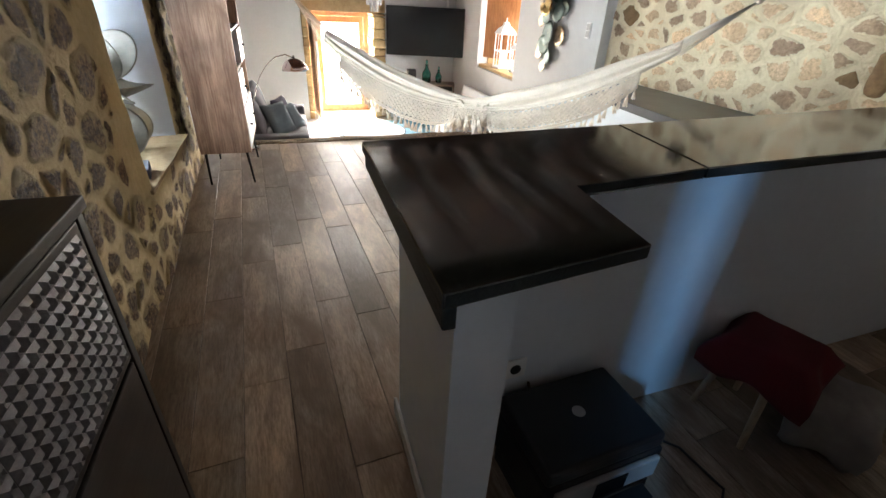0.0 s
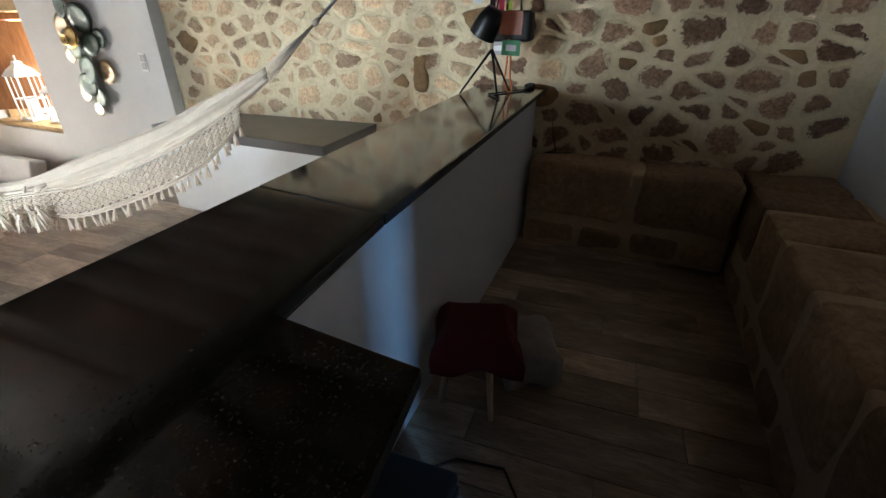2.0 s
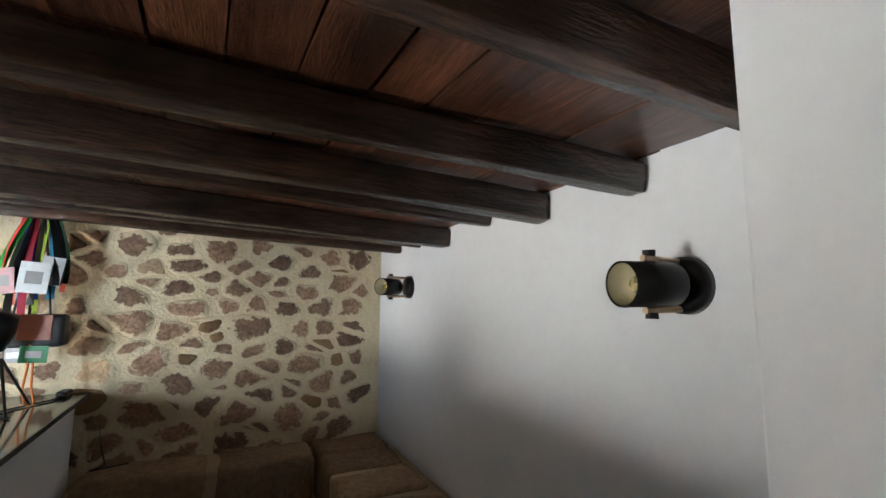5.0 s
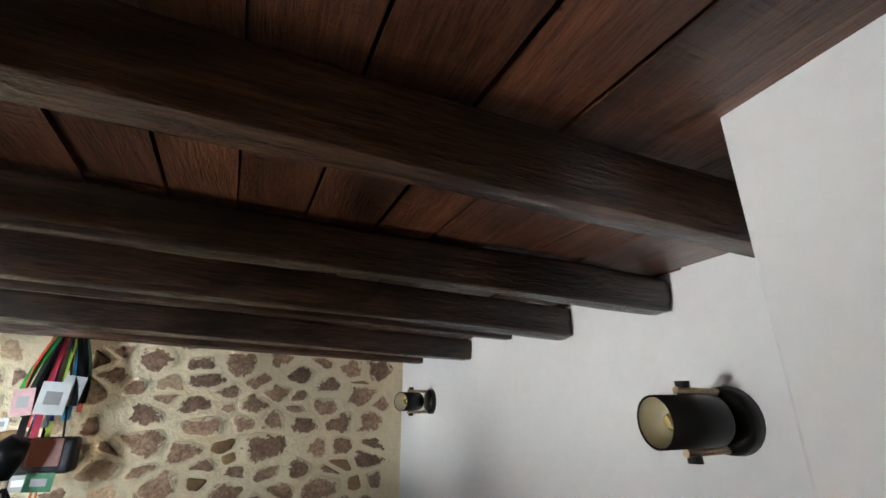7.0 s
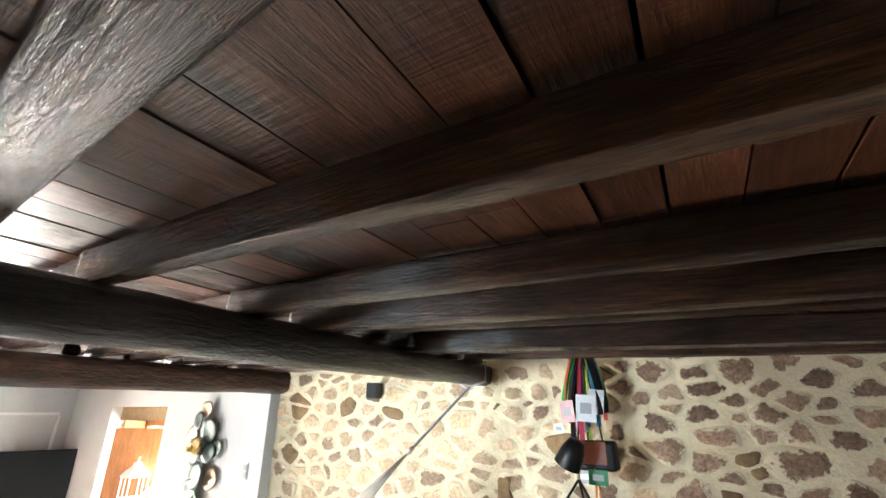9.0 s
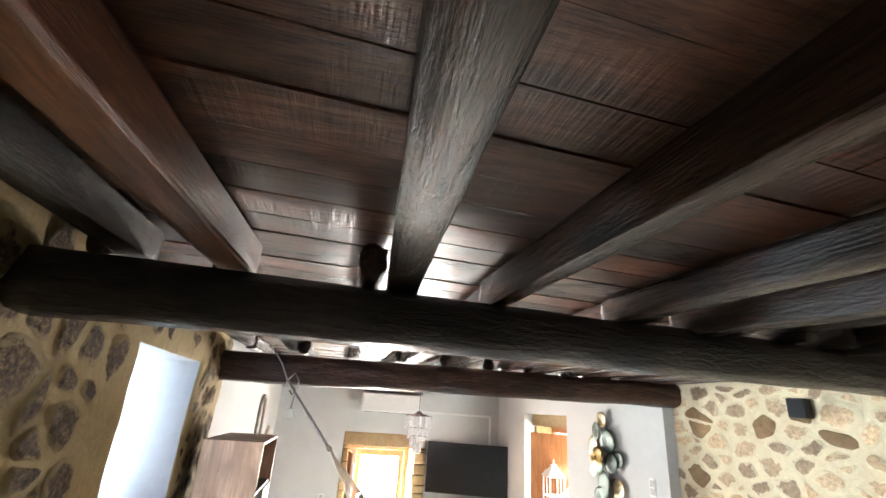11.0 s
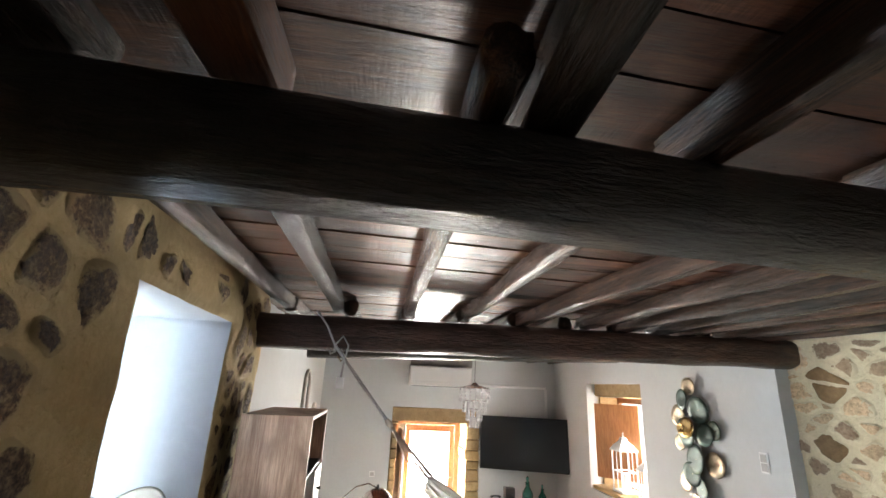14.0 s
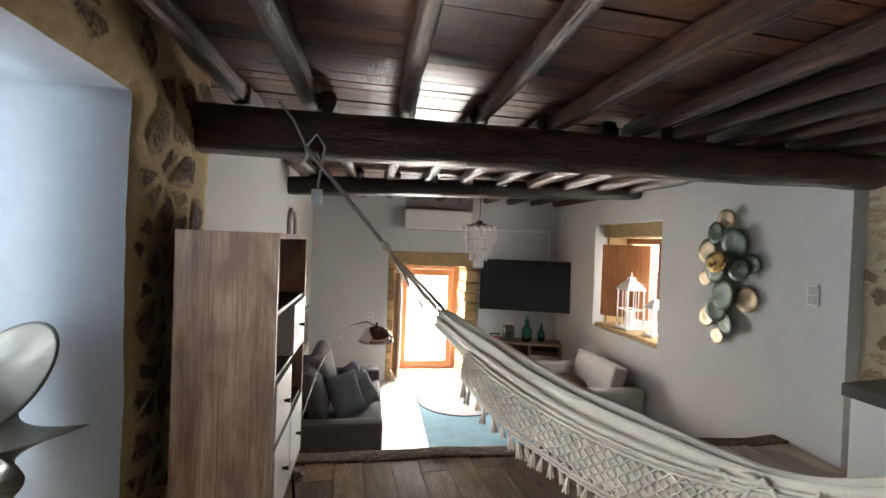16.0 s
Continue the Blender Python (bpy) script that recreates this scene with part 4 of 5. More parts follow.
part("frame", tube([(0.02, -0.2, -0.45), (0.02, -0.2, 0.1)] + [(0.02, -0.2 * math.cos(a * math.pi / 10), 0.1 + 0.2 * math.sin(a * math.pi / 10)) for a in range(1, 10)] + [(0.02, 0.2, 0.1), (0.02, 0.2, -0.45)], 0.022, 8), M["carved"], mr3, smooth=True)

# metal lily-pad wall sculpture
M["green_metal"] = plain("dark_green_lacquered_metal", (0.060, 0.095, 0.075), 0.5, 0.3, 30, 0.25, 0.1)
M["gold_metal"] = plain("brushed_gold_metal", (0.62, 0.45, 0.20), 0.28, 1.0, 60, 0.2, 0.15)
M["silver_metal"] = plain("pitted_champagne_metal", (0.50, 0.42, 0.30), 0.35, 0.9, 140, 0.5, 0.6)
art = thing("wall_sculpture", "metal wall sculpture of overlapping green and gold lily pads", "wall art", (3.30, 0, 0))


def pad(y, z, r, m, out, tilt):
    bm = lathe([(0, -0.004), (r * 0.3, 0.0), (r * 0.6, 0.003), (r * 0.9, 0.006), (r * 0.9, 0.004), (r * 0.6, 0.001), (r * 0.3, -0.002), (0, -0.006)], 30)
    for v in bm.verts:
        v.co.z += 0.006 * noise.noise(v.co * 13 + Vector((y * 5, z * 5, 0)))
    p = part("lily_pad", bm, m, art, smooth=True, at=Matrix.Translation((-out, y, z)) @ Euler((radians(tilt[0]), radians(-90 + tilt[1]), 0)).to_matrix().to_4x4())
    part("stem", cyl((0, 0, 0), (0, 0, -out + 0.004), 0.004, None, 6), M["silver_metal"], p)


for y, z, r, m, out, tilt in (
        (5.77, 1.79, 0.10, "silver_metal", 0.05, (8, 0)), (5.88, 1.66, 0.12, "green_metal", 0.06, (-8, 4)), (5.66, 1.56, 0.15, "green_metal", 0.05, (6, -6)),
        (6.01, 1.49, 0.13, "silver_metal", 0.03, (0, 5)), (5.80, 1.38, 0.115, "gold_metal", 0.10, (4, 8)), (5.86, 1.33, 0.16, "green_metal", 0.07, (-6, -4)),
        (5.60, 1.33, 0.12, "green_metal", 0.05, (8, 6)), (5.49, 1.38, 0.10, "green_metal", 0.03, (0, 0)), (6.02, 1.22, 0.09, "silver_metal", 0.03, (0, 0)),
        (5.75, 1.09, 0.16, "green_metal", 0.07, (-5, 5)), (5.53, 1.07, 0.13, "silver_metal", 0.03, (5, 0)), (5.84, 0.94, 0.13, "green_metal", 0.06, (6, -5)),
        (5.98, 0.85, 0.11, "silver_metal", 0.03, (0, 4)), (5.73, 0.82, 0.11, "green_metal", 0.05, (-6, 0)), (5.83, 0.69, 0.085, "silver_metal", 0.04, (0, 0))):
    pad(y, z, r, M[m], out, tilt)
part("flower", lathe([(0, 0.0), (0.03, 0.02), (0.055, 0.05), (0.05, 0.055), (0.02, 0.025), (0, 0.02)], 20), M["gold_metal"], art, smooth=True, at=pose(-0.12, 5.80, 1.37, 0, -90, 0))


# white lanterns on the window sill
def lantern(x, y, z, w, h):
    ln = thing("lantern", "white metal garden lantern with glass sides on the sill", "lantern", (x, y, z), "white lanterns")
    part("base", box(-w / 2, -w / 2, 0, w / 2, w / 2, 0.03, 0.005), M["white"], ln)
    for sx in (-1, 1):
        for sy in (-1, 1):
            part("post", box(sx * w * 0.44 - 0.008, sy * w * 0.44 - 0.008, 0.03, sx * w * 0.44 + 0.008, sy * w * 0.44 + 0.008, h * 0.68, 0.002), M["white"], ln)
    for s in (-1, 1):
        part("bar", box(s * w * 0.44 - 0.004, -w * 0.43, h * 0.33, s * w * 0.44 + 0.004, w * 0.43, h * 0.35), M["white"], ln)
        part("bar", box(-w * 0.43, s * w * 0.44 - 0.004, h * 0.33, w * 0.43, s * w * 0.44 + 0.004, h * 0.35), M["white"], ln)
        part("mullion", box(s * w * 0.44 - 0.004, -0.004, 0.03, s * w * 0.44 + 0.004, 0.004, h * 0.68), M["white"], ln)
        part("mullion", box(-0.004, s * w * 0.44 - 0.004, 0.03, 0.004, s * w * 0.44 + 0.004, h * 0.68), M["white"], ln)
    roof = part("roof", lathe([(w * 0.74, h * 0.68), (w * 0.72, h * 0.70), (w * 0.52, h * 0.78), (w * 0.24, h * 0.85), (w * 0.2, h * 0.90), (0.0, h * 0.92)], 4), M["white"], ln, at=pose(0, 0, 0, 0, 0, 45))
    part("finial", lathe([(0.0, h), (0.012, h * 0.975), (0.006, h * 0.95), (0.014, h * 0.93), (0.0, h * 0.91)], 12), M["white"], roof)
    part("candle", cyl((0, 0, 0.03), (0, 0, h * 0.3), w * 0.2, None, 16), M["white"], ln)


lantern(3.56, 7.72, 0.385, 0.27, 0.78)
lantern(3.58, 7.22, 0.385, 0.19, 0.52)
# ---- hammock ----
M["canvas"] = plain("cream_cotton_canvas", (0.72, 0.60, 0.47), 0.95, 0, 150, 0.12, 0.3)
M["lace"] = plain("cream_crochet_cotton", (0.74, 0.62, 0.49), 0.95, 0, 120, 0.15, 0.4)
HA, HB = Vector((0.34, 4.12, 1.14)), Vector((2.22, 2.42, 1.27))
H_N = Vector((HA.y - HB.y, HB.x - HA.x, 0)).normalized() * -1   # towards the walkway
if H_N.y > 0:
    H_N = -H_N
ham = thing("hammock", "cream cotton hammock with crocheted lace sides and tassels, slung between beams", "hammock", (0, 0, 0))


def sag(s):
    p = HA.lerp(HB, s)
    p.z -= 0.42 * 4 * s * (1 - s)
    return p


def girth(s):
    """How far the cloth spreads from the ends to the bunched middle."""
    e = min(s, 1 - s)
    g = min(1.0, e / 0.12)
    return (0.55 + 0.45 * g) * (1 - 0.45 * math.exp(-((s - 0.5) / 0.10) ** 2))


def cloth():
    bm = bmesh.new()
    rows = []
    ns, nw = 90, 28
    for i in range(ns + 1):
        s = i / ns
        p, g = sag(s), girth(s)
        row = []
        for j in range(nw + 1):
            a = -0.2 + (j / nw) * 3.55
            fold = 0.020 * math.sin(j * 1.35 + 2.0 * math.sin(s * 5)) + 0.012 * noise.noise(Vector((s * 9, j * 0.5, 3)))
            r = 0.082 * g + fold * g
            out = math.cos(a) * r * 0.9
            upw = math.sin(a) * r * 1.25 - 0.03
            row.append(bm.verts.new(p + H_N * out + Vector((0, 0, upw))))
        rows.append(row)
    for a, b in zip(rows, rows[1:]):
        for j in range(nw):
            bm.faces.new((a[j], a[j + 1], b[j + 1], b[j]))
    return bm


body = part("cloth", cloth(), M["canvas"], ham, smooth=True)
so = body.modifiers.new("thick", 'SOLIDIFY')
so.thickness = 0.006


def hem(s, d):
    """A point of the lace panel, d from 0 at the cloth to 1 at the fringe."""
    drop_len = 0.175 * min(1.0, min(s, 1 - s) / 0.16) ** 0.7 * (1 - 0.55 * math.exp(-((s - 0.5) / 0.07) ** 2))
    p = sag(s) + H_N * (0.075 * girth(s) + 0.035 * math.sin(d * 2.2) + 0.015 * math.sin(s * 26) * d)
    p.z -= 0.02 + drop_len * d
    return p


def lace_sheet():
    bm = bmesh.new()
    ns, nd = 120, 10
    g = [[bm.verts.new(hem(0.07 + 0.86 * i / ns, j / nd) - H_N * 0.003) for j in range(nd + 1)] for i in range(ns + 1)]
    for i in range(ns):
        for j in range(nd):
            hole = j in (1, 8) and i % 2
            if not hole:
                bm.faces.new((g[i][j], g[i + 1][j], g[i + 1][j + 1], g[i][j + 1]))
    return bm


lace = part("lace_panel", lace_sheet(), M["lace"], ham, "crocheted cream lace panel", True)


def net():
    bm = bmesh.new()
    n, k = 56, 4
    for i in range(n):
        for way in (1, -1):
            for j in range(k):
                s0, s1 = 0.07 + 0.86 * (i + (0 if way > 0 else 1)) / n, 0.07 + 0.86 * (i + (1 if way > 0 else 0)) / n
                if (j % 2) == 1:
                    s0, s1 = s1, s0
                pts = [hem(s0 + (s1 - s0) * q / 3, 0.12 + 0.76 * (j + q / 3) / k) + H_N * 0.004 for q in range(4)]
                tube(pts, 0.003, 4, bm)
    for d in (0.0, 0.1, 0.9, 1.0):
        tube([hem(0.07 + 0.86 * i / 130, d) + H_N * 0.003 + Vector((0, 0, 0.004 * (i % 2))) for i in range(131)], 0.006, 5, bm)
    return bm


part("netting", net(), M["lace"], lace, smooth=True)
tb = tube([(0, 0, 0.0), (0, 0, -0.012), (0, 0, -0.022), (0, 0, -0.034), (0, 0, -0.10)], [0.004, 0.011, 0.006, 0.012, 0.017], 8)
for i in range(5):
    a = i * math.tau / 5
    tube([(0.008 * math.cos(a), 0.008 * math.sin(a), -0.03), (0.019 * math.cos(a), 0.019 * math.sin(a), -0.108)], 0.005, 5, tb)
tassel_me = mesh_of("tassel", tb, M["lace"], True)
rng = random.Random(5)
for i in range(64):
    o = new("tassel", tassel_me)
    o.parent = ham
    o.matrix_basis = Matrix.Translation(hem(0.075 + 0.85 * i / 63, 1.0)) @ Euler((rng.uniform(-0.25, 0.25), rng.uniform(-0.25, 0.25), rng.uniform(0, 6))).to_matrix().to_4x4() @ Matrix.Scale(rng.uniform(0.5, 0.72), 4)
# tassels bunched at the gathered middle
for i in range(9):
    o = new("tassel", tassel_me)
    o.parent = ham
    p = sag(0.46 + 0.01 * i) + H_N * (0.09 + 0.02 * (i % 3)) + Vector((0, 0, -0.06 - 0.03 * (i % 2)))
    o.matrix_basis = Matrix.Translation(p) @ Euler((rng.uniform(-0.5, 0.5), rng.uniform(-0.5, 0.5), 0)).to_matrix().to_4x4()
rng = random.Random(15)
for i in range(16):
    s_ = 0.44 + 0.008 * i
    off = [H_N * rng.uniform(0.0, 0.06) + Vector((0, 0, rng.uniform(-0.09, 0.02))) for _ in range(4)]
    part("gather", roughen(tube([sag(s_ - 0.022) + off[0], sag(s_ - 0.008) + off[1], sag(s_ + 0.008) + off[2], sag(s_ + 0.022) + off[3]], [0.006, 0.014, 0.014, 0.006], 8), 0.010, 22, 0, i), M["lace"], ham, smooth=True)


def strings(end, knot, s0):
    """The fan of strings between the cloth and the rope's knot."""
    for i in range(16):
        a = math.pi * (i / 15)
        start = sag(s0) + H_N * (math.cos(a) * 0.07) + Vector((0, 0, math.sin(a) * 0.085 - 0.045))
        mid = start.lerp(knot, 0.5) + Vector((0.006 * math.sin(i * 2.1), 0.006 * math.cos(i * 1.7), -0.004))
        part("string", tube([start, mid, knot + Vector((0.005 * math.sin(i), 0.005 * math.cos(i), 0))], 0.0035, 5), M["canvas"], ham, smooth=True)
    part("knot", tube([knot.lerp(sag(s0), 0.06), knot, knot.lerp(end, 0.05)], [0.012, 0.020, 0.012], 8), M["canvas"], ham, smooth=True)


LK, RK = Vector((0.09, 4.215, 1.44)), Vector((2.62, 2.36, 1.52))
LT, RT = Vector((-0.30, 4.33, 1.90)), Vector((3.22, 2.24, 1.945))
strings(LT, LK, 0.0)
strings(RT, RK, 1.0)
M["rope"] = plain("grey_braided_rope", (0.42, 0.40, 0.40), 0.9, 0, 160, 0.3, 0.5)


def twisted(a, b, r, turns):
    bm = bmesh.new()
    n = int(turns * 8)
    d = (b - a).normalized()
    u = d.cross(Vector((0, 0, 1))).normalized()
    w = d.cross(u)
    for ph_ in (0, math.tau / 3, 2 * math.tau / 3):
        tube([a.lerp(b, i / n) + r * 0.6 * (math.cos(ph_ + i * turns * math.tau / n) * u + math.sin(ph_ + i * turns * math.tau / n) * w) for i in range(n + 1)], r * 0.62, 5, bm)
    return bm


part("rope", twisted(LK, LT, 0.009, 9), M["rope"], ham, smooth=True)
part("rope", twisted(RK, RT, 0.009, 12), M["rope"], ham, smooth=True)
part("rope", tube([LT, (-0.36, 4.33, 2.02), (-0.43, 4.335, 2.11), (-0.45, 4.42, 2.125), (-0.44, 4.60, 2.10), (-0.40, 4.62, 1.98), (-0.34, 4.50, 1.855), (-0.30, 4.36, 1.86), LT], 0.007, 6), M["rope"], ham, smooth=True)
part("rope", tube([LT, (-0.25, 4.31, 1.96), (-0.21, 4.30, 1.90), (-0.23, 4.31, 1.78), (-0.24, 4.31, 1.70)], 0.006, 6), M["rope"], ham, smooth=True)
part("tag", box(-0.265, 4.295, 1.63, -0.215, 4.31, 1.70, 0.003), M["white"], ham, "small white tag")
part("hook", tube([LT + Vector((0.02, 0, -0.03)), LT + Vector((0.05, 0, -0.02)), LT + Vector((0.07, 0, -0.07)), LT + Vector((0.05, 0, -0.10)), LT + Vector((0.025, 0, -0.07))], 0.006, 8), M["steel"], ham, smooth=True)
part("rope", tube([RT, (3.30, 2.14, 1.99), (3.33, 2.15, 2.14), (3.33, 2.40, 2.16), (3.32, 2.42, 2.0), (3.29, 2.28, 1.93), RT], 0.010, 6), M["rope"], ham, smooth=True)

# ---- twisted metal sculpture in the window ----
M["sculpture"] = plain("brushed_pewter", (0.25, 0.225, 0.185), 0.36, 0.85, 20, 0.25, 0.12)


def twisted_ring(radius, inner, outer, thick, twists, phase, steps=240):
    """A broad ribbon that turns about itself along an upright ring."""
    bm = bmesh.new()
    rows = []
    n = 14
    for i in range(steps):
        f = math.tau * i / steps
        out = Vector((0, math.cos(f), math.sin(f)))
        th = twists * f + phase
        v = out * math.cos(th) + Vector((1, 0, 0)) * math.sin(th)
        along = Vector((0, -math.sin(f), math.cos(f)))
        nn = v.cross(along).normalized()
        mid, half = (outer - inner) / 2, (outer + inner) / 2
        grow = 1.0 + 0.12 * math.sin(2 * f + 0.6)
        c = out * radius * (1.05 if abs(out.y) > 0.6 else 1.0 + 0.05 * abs(out.y) / 0.6)
        rows.append([bm.verts.new(c + grow * (v * (mid + half * math.cos(a * math.tau / n)) + nn * thick / 2 * math.sin(a * math.tau / n) * (1.3 - 0.6 * math.cos(a * math.tau / n)))) for a in range(n)])
    for i in range(steps):
        a, b = rows[i], rows[(i + 1) % steps]
        for k in range(n):
            bm.faces.new((a[k], a[(k + 1) % n], b[(k + 1) % n], b[k]))
    return bm


ring = twisted_ring(0.235, 0.055, 0.175, 0.022, 6, 1.3)
low = min(v.co.z for v in ring.verts)
solid("sculpture", ring, M["sculpture"], "abstract twisted pewter sculpture on the window sill", "sculpture", smooth=True, at=pose(-1.02, 3.40, 0.476 - low))
bk = solid("box", box(-0.10, -0.09, 0, 0.10, 0.09, 0.06, 0.004), M["sofa"], "small dark grey box on the window sill", "box", at=pose(-0.90, 2.98, 0.478, 0, 0, 12))

# ---- shoe cabinet with a studded front ----
M["dark_panel"] = wood("dark_wenge_veneer", (0.020, 0.015, 0.013), (0.034, 0.026, 0.022), (0.052, 0.040, 0.035), 0.38, 1, 12, 6, 0.08, lo=(1,) * 3, hi=(1,) * 3, knots=False)
M["stud"] = plain("silver_leaf_studs", (0.36, 0.35, 0.37), 0.38, 0.55, 60, 0.2, 0.15)
SD, SH = 0.345, 1.175
shoe = thing("shoe_cabinet", "dark cabinet with a silver diamond-studded front", "cabinet", (-0.645, 0.005, 0))
part("top", box(-0.003, -0.01, SH - 0.022, SD + 0.006, 0.935, SH, 0.003), M["dark_panel"], shoe)
part("side_panel", box(0, 0.903, 0.0, SD, 0.925, SH - 0.023, 0.002), M["dark_panel"], shoe)
part("side_panel", box(0, 0, 0.0, SD, 0.022, SH - 0.023, 0.002), M["dark_panel"], shoe)
part("carcass", box(0, 0.0225, 0.02, SD - 0.013, 0.9025, SH - 0.023), M["black"], shoe)
pyr = bmesh.new()
q = [pyr.verts.new(c) for c in ((0, -0.5, -0.5), (0, 0.5, -0.5), (0, 0.5, 0.5), (0, -0.5, 0.5))]
q2 = [pyr.verts.new(c) for c in ((0.42, -0.2, -0.2), (0.42, 0.2, -0.2), (0.42, 0.2, 0.2), (0.42, -0.2, 0.2))]
q3 = [pyr.verts.new(c) for c in ((0.2, -0.1, -0.1), (0.2, 0.1, -0.1), (0.2, 0.1, 0.1), (0.2, -0.1, 0.1))]
for a, b in ((q, q2), (q2, q3)):
    for i in range(4):
        pyr.faces.new((a[i], a[(i + 1) % 4], b[(i + 1) % 4], b[i]))
pyr.faces.new(q3)
pyr_me = mesh_of("stud", pyr, M["stud"])
for y0, y1, z0, z1 in ((0.47, 0.898, 0.865, 1.147), (0.03, 0.46, 0.865, 1.147), (0.47, 0.898, 0.08, 0.855), (0.03, 0.46, 0.08, 0.855)):
    d = part("door", box(SD - 0.0125, y0, z0, SD, y1, z1, 0.003), M["dark_panel"], shoe)
    part("pull", cyl((SD + 0.0002, y0 + 0.02, z1 - 0.06), (SD + 0.0006, y0 + 0.02, z1 - 0.06), 0.018, None, 16), M["black"], d)
    if z0 > 0.5 and y0 > 0.4:
        ny, nz = 15, 10
        for i in range(ny):
            for j in range(nz):
                o = new("stud", pyr_me)
                o.parent = d
                sy, sz = (y1 - y0 - 0.03) / ny, (z1 - z0 - 0.03) / nz
                o.matrix_basis = Matrix.Translation((SD + 0.0002, y0 + 0.015 + sy * (i + 0.5), z0 + 0.015 + sz * (j + 0.5))) @ Matrix.Diagonal((0.014, sy * 0.97, sz * 0.97, 1))

# ---- under the half wall: printer, stool, socket ----
pr = thing("printer", "black inkjet printer with a closed lid on a low box", "printer", pose(0.60, 0.74, 0.10, 0, 0, 4))
M["printer"] = plain("matt_black_plastic", (0.012, 0.012, 0.014), 0.42, 0, 90, 0.15, 0.08)
part("body", box(0, 0.02, 0, 0.45, 0.34, 0.15, 0.012, segments=3), M["printer"], pr)
part("lid", box(0.006, 0.025, 0.152, 0.444, 0.336, 0.215, 0.014, segments=3), M["printer"], pr)
fr = part("front_panel", box(0.03, 0.0, 0.05, 0.42, 0.019, 0.14, 0.006), M["socket"], pr, "dark grey control panel")
part("display", box(0.17, -0.003, 0.06, 0.29, -0.0005, 0.13, 0.001), M["screen"], fr)
part("paper_tray", box(0.07, -0.05, 0.01, 0.38, 0.0, 0.03, 0.004), M["printer"], pr)
part("emblem", cyl((0.225, 0.19, 0.2152), (0.225, 0.19, 0.2165), 0.022, None, 28), M["pale_fabric"], pr, "round pale grey emblem")
solid("storage_box", box(0.0, 0.0, 0.0, 0.42, 0.30, 0.098, 0.006), M["printer"], "low black box under the printer", "box", at=pose(0.615, 0.76, 0, 0, 0, 4))
so_ = thing("wall_socket", "white wall socket low on the half wall", "socket", pose(0.665, 1.139, 0.36, 0, 0, 1))
part("plate", box(-0.042, -0.009, -0.042, 0.042, 0, 0.042, 0.004), M["white"], so_)
part("recess", cyl((0, -0.0095, 0), (0, -0.013, 0), 0.02, None, 20), M["black"], so_)
solid("power_cable", tube([(0.70, 1.09, 0.33), (0.74, 1.07, 0.15), (0.95, 1.10, 0.02), (1.15, 1.05, 0.008), (1.30, 0.9, 0.008), (1.33, 0.72, 0.008), (1.2, 0.62, 0.008), (1.05, 0.68, 0.008)], 0.005, 6), M["black"], "black power cable curling on the floor", "cable", smooth=True)
M["red_cloth"] = plain("deep_red_cloth", (0.11, 0.006, 0.011), 0.9, 0, 120, 0.2, 0.3)
stool = thing("stool", "small wooden stool with pale splayed legs", "stool", (1.66, 0.96, 0))
M["pale_wood"] = wood("pale_beech", (0.42, 0.30, 0.19), (0.55, 0.41, 0.27), (0.65, 0.51, 0.36), 0.5, 2, 9, 5, 0.1)
part("seat", lathe([(0, 0.375), (0.105, 0.375), (0.118, 0.385), (0.118, 0.40), (0.105, 0.41), (0, 0.41)], 28), M["pale_wood"], stool)
for a in (45, 135, 225, 315):
    c, s = math.cos(radians(a)), math.sin(radians(a))
    part("leg", cyl((c * 0.11, s * 0.11, 0.376), (c * 0.17, s * 0.17, 0), 0.017, 0.012, 12), M["pale_wood"], stool)


def drape(w, seed):
    bm = bmesh.new()
    n = 30
    g = []
    for i in range(n + 1):
        row = []
        for j in range(n + 1):
            x, y = (i / n - 0.5) * w * 1.15, (j / n - 0.5) * w
            r = math.hypot(x, y)
            k = max(0.0, max(abs(x), abs(y)) - 0.125)
            ang = math.atan2(y, x)
            f = 1 - 0.45 * k / max(r, 0.01)
            zz = 0.418 - 0.95 * k + 0.02 * math.sin(ang * 6 + seed) * min(1, k * 8) + 0.008 * noise.noise(Vector((x * 9, y * 9, seed)))
            row.append(bm.verts.new((x * f, y * f, max(zz, 0.2))))
        g.append(row)
    for i in range(n):
        for j in range(n):
            bm.faces.new((g[i][j], g[i + 1][j], g[i + 1][j + 1], g[i][j + 1]))
    return bm


dr = solid("cloth", drape(0.44, 1.0), M["red_cloth"], "dark red cloth draped over the stool", "cloth", smooth=True, at=pose(1.66, 0.96, 0, 0, 0, 20))
dr.modifiers.new("thick", 'SOLIDIFY').thickness = 0.006
M["bag"] = plain("pale_plastic_bag", (0.30, 0.28, 0.27), 0.6, 0, 20, 0.25, 0.3)
solid("bag", roughen(cushion(0.30, 0.26, 0.26, 0.5, 9), 0.03, 8), M["bag"], "crumpled pale bag on the floor by the stool", "bag", smooth=True, at=pose(1.90, 0.78, 0.12, 0, 0, 25))

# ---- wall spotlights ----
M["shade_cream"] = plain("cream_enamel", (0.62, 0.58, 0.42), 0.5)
M["bulb"] = glass_mat("warm_bulb_glass", (1.0, 0.90, 0.55))
M["beech_arm"] = M["pale_wood"]


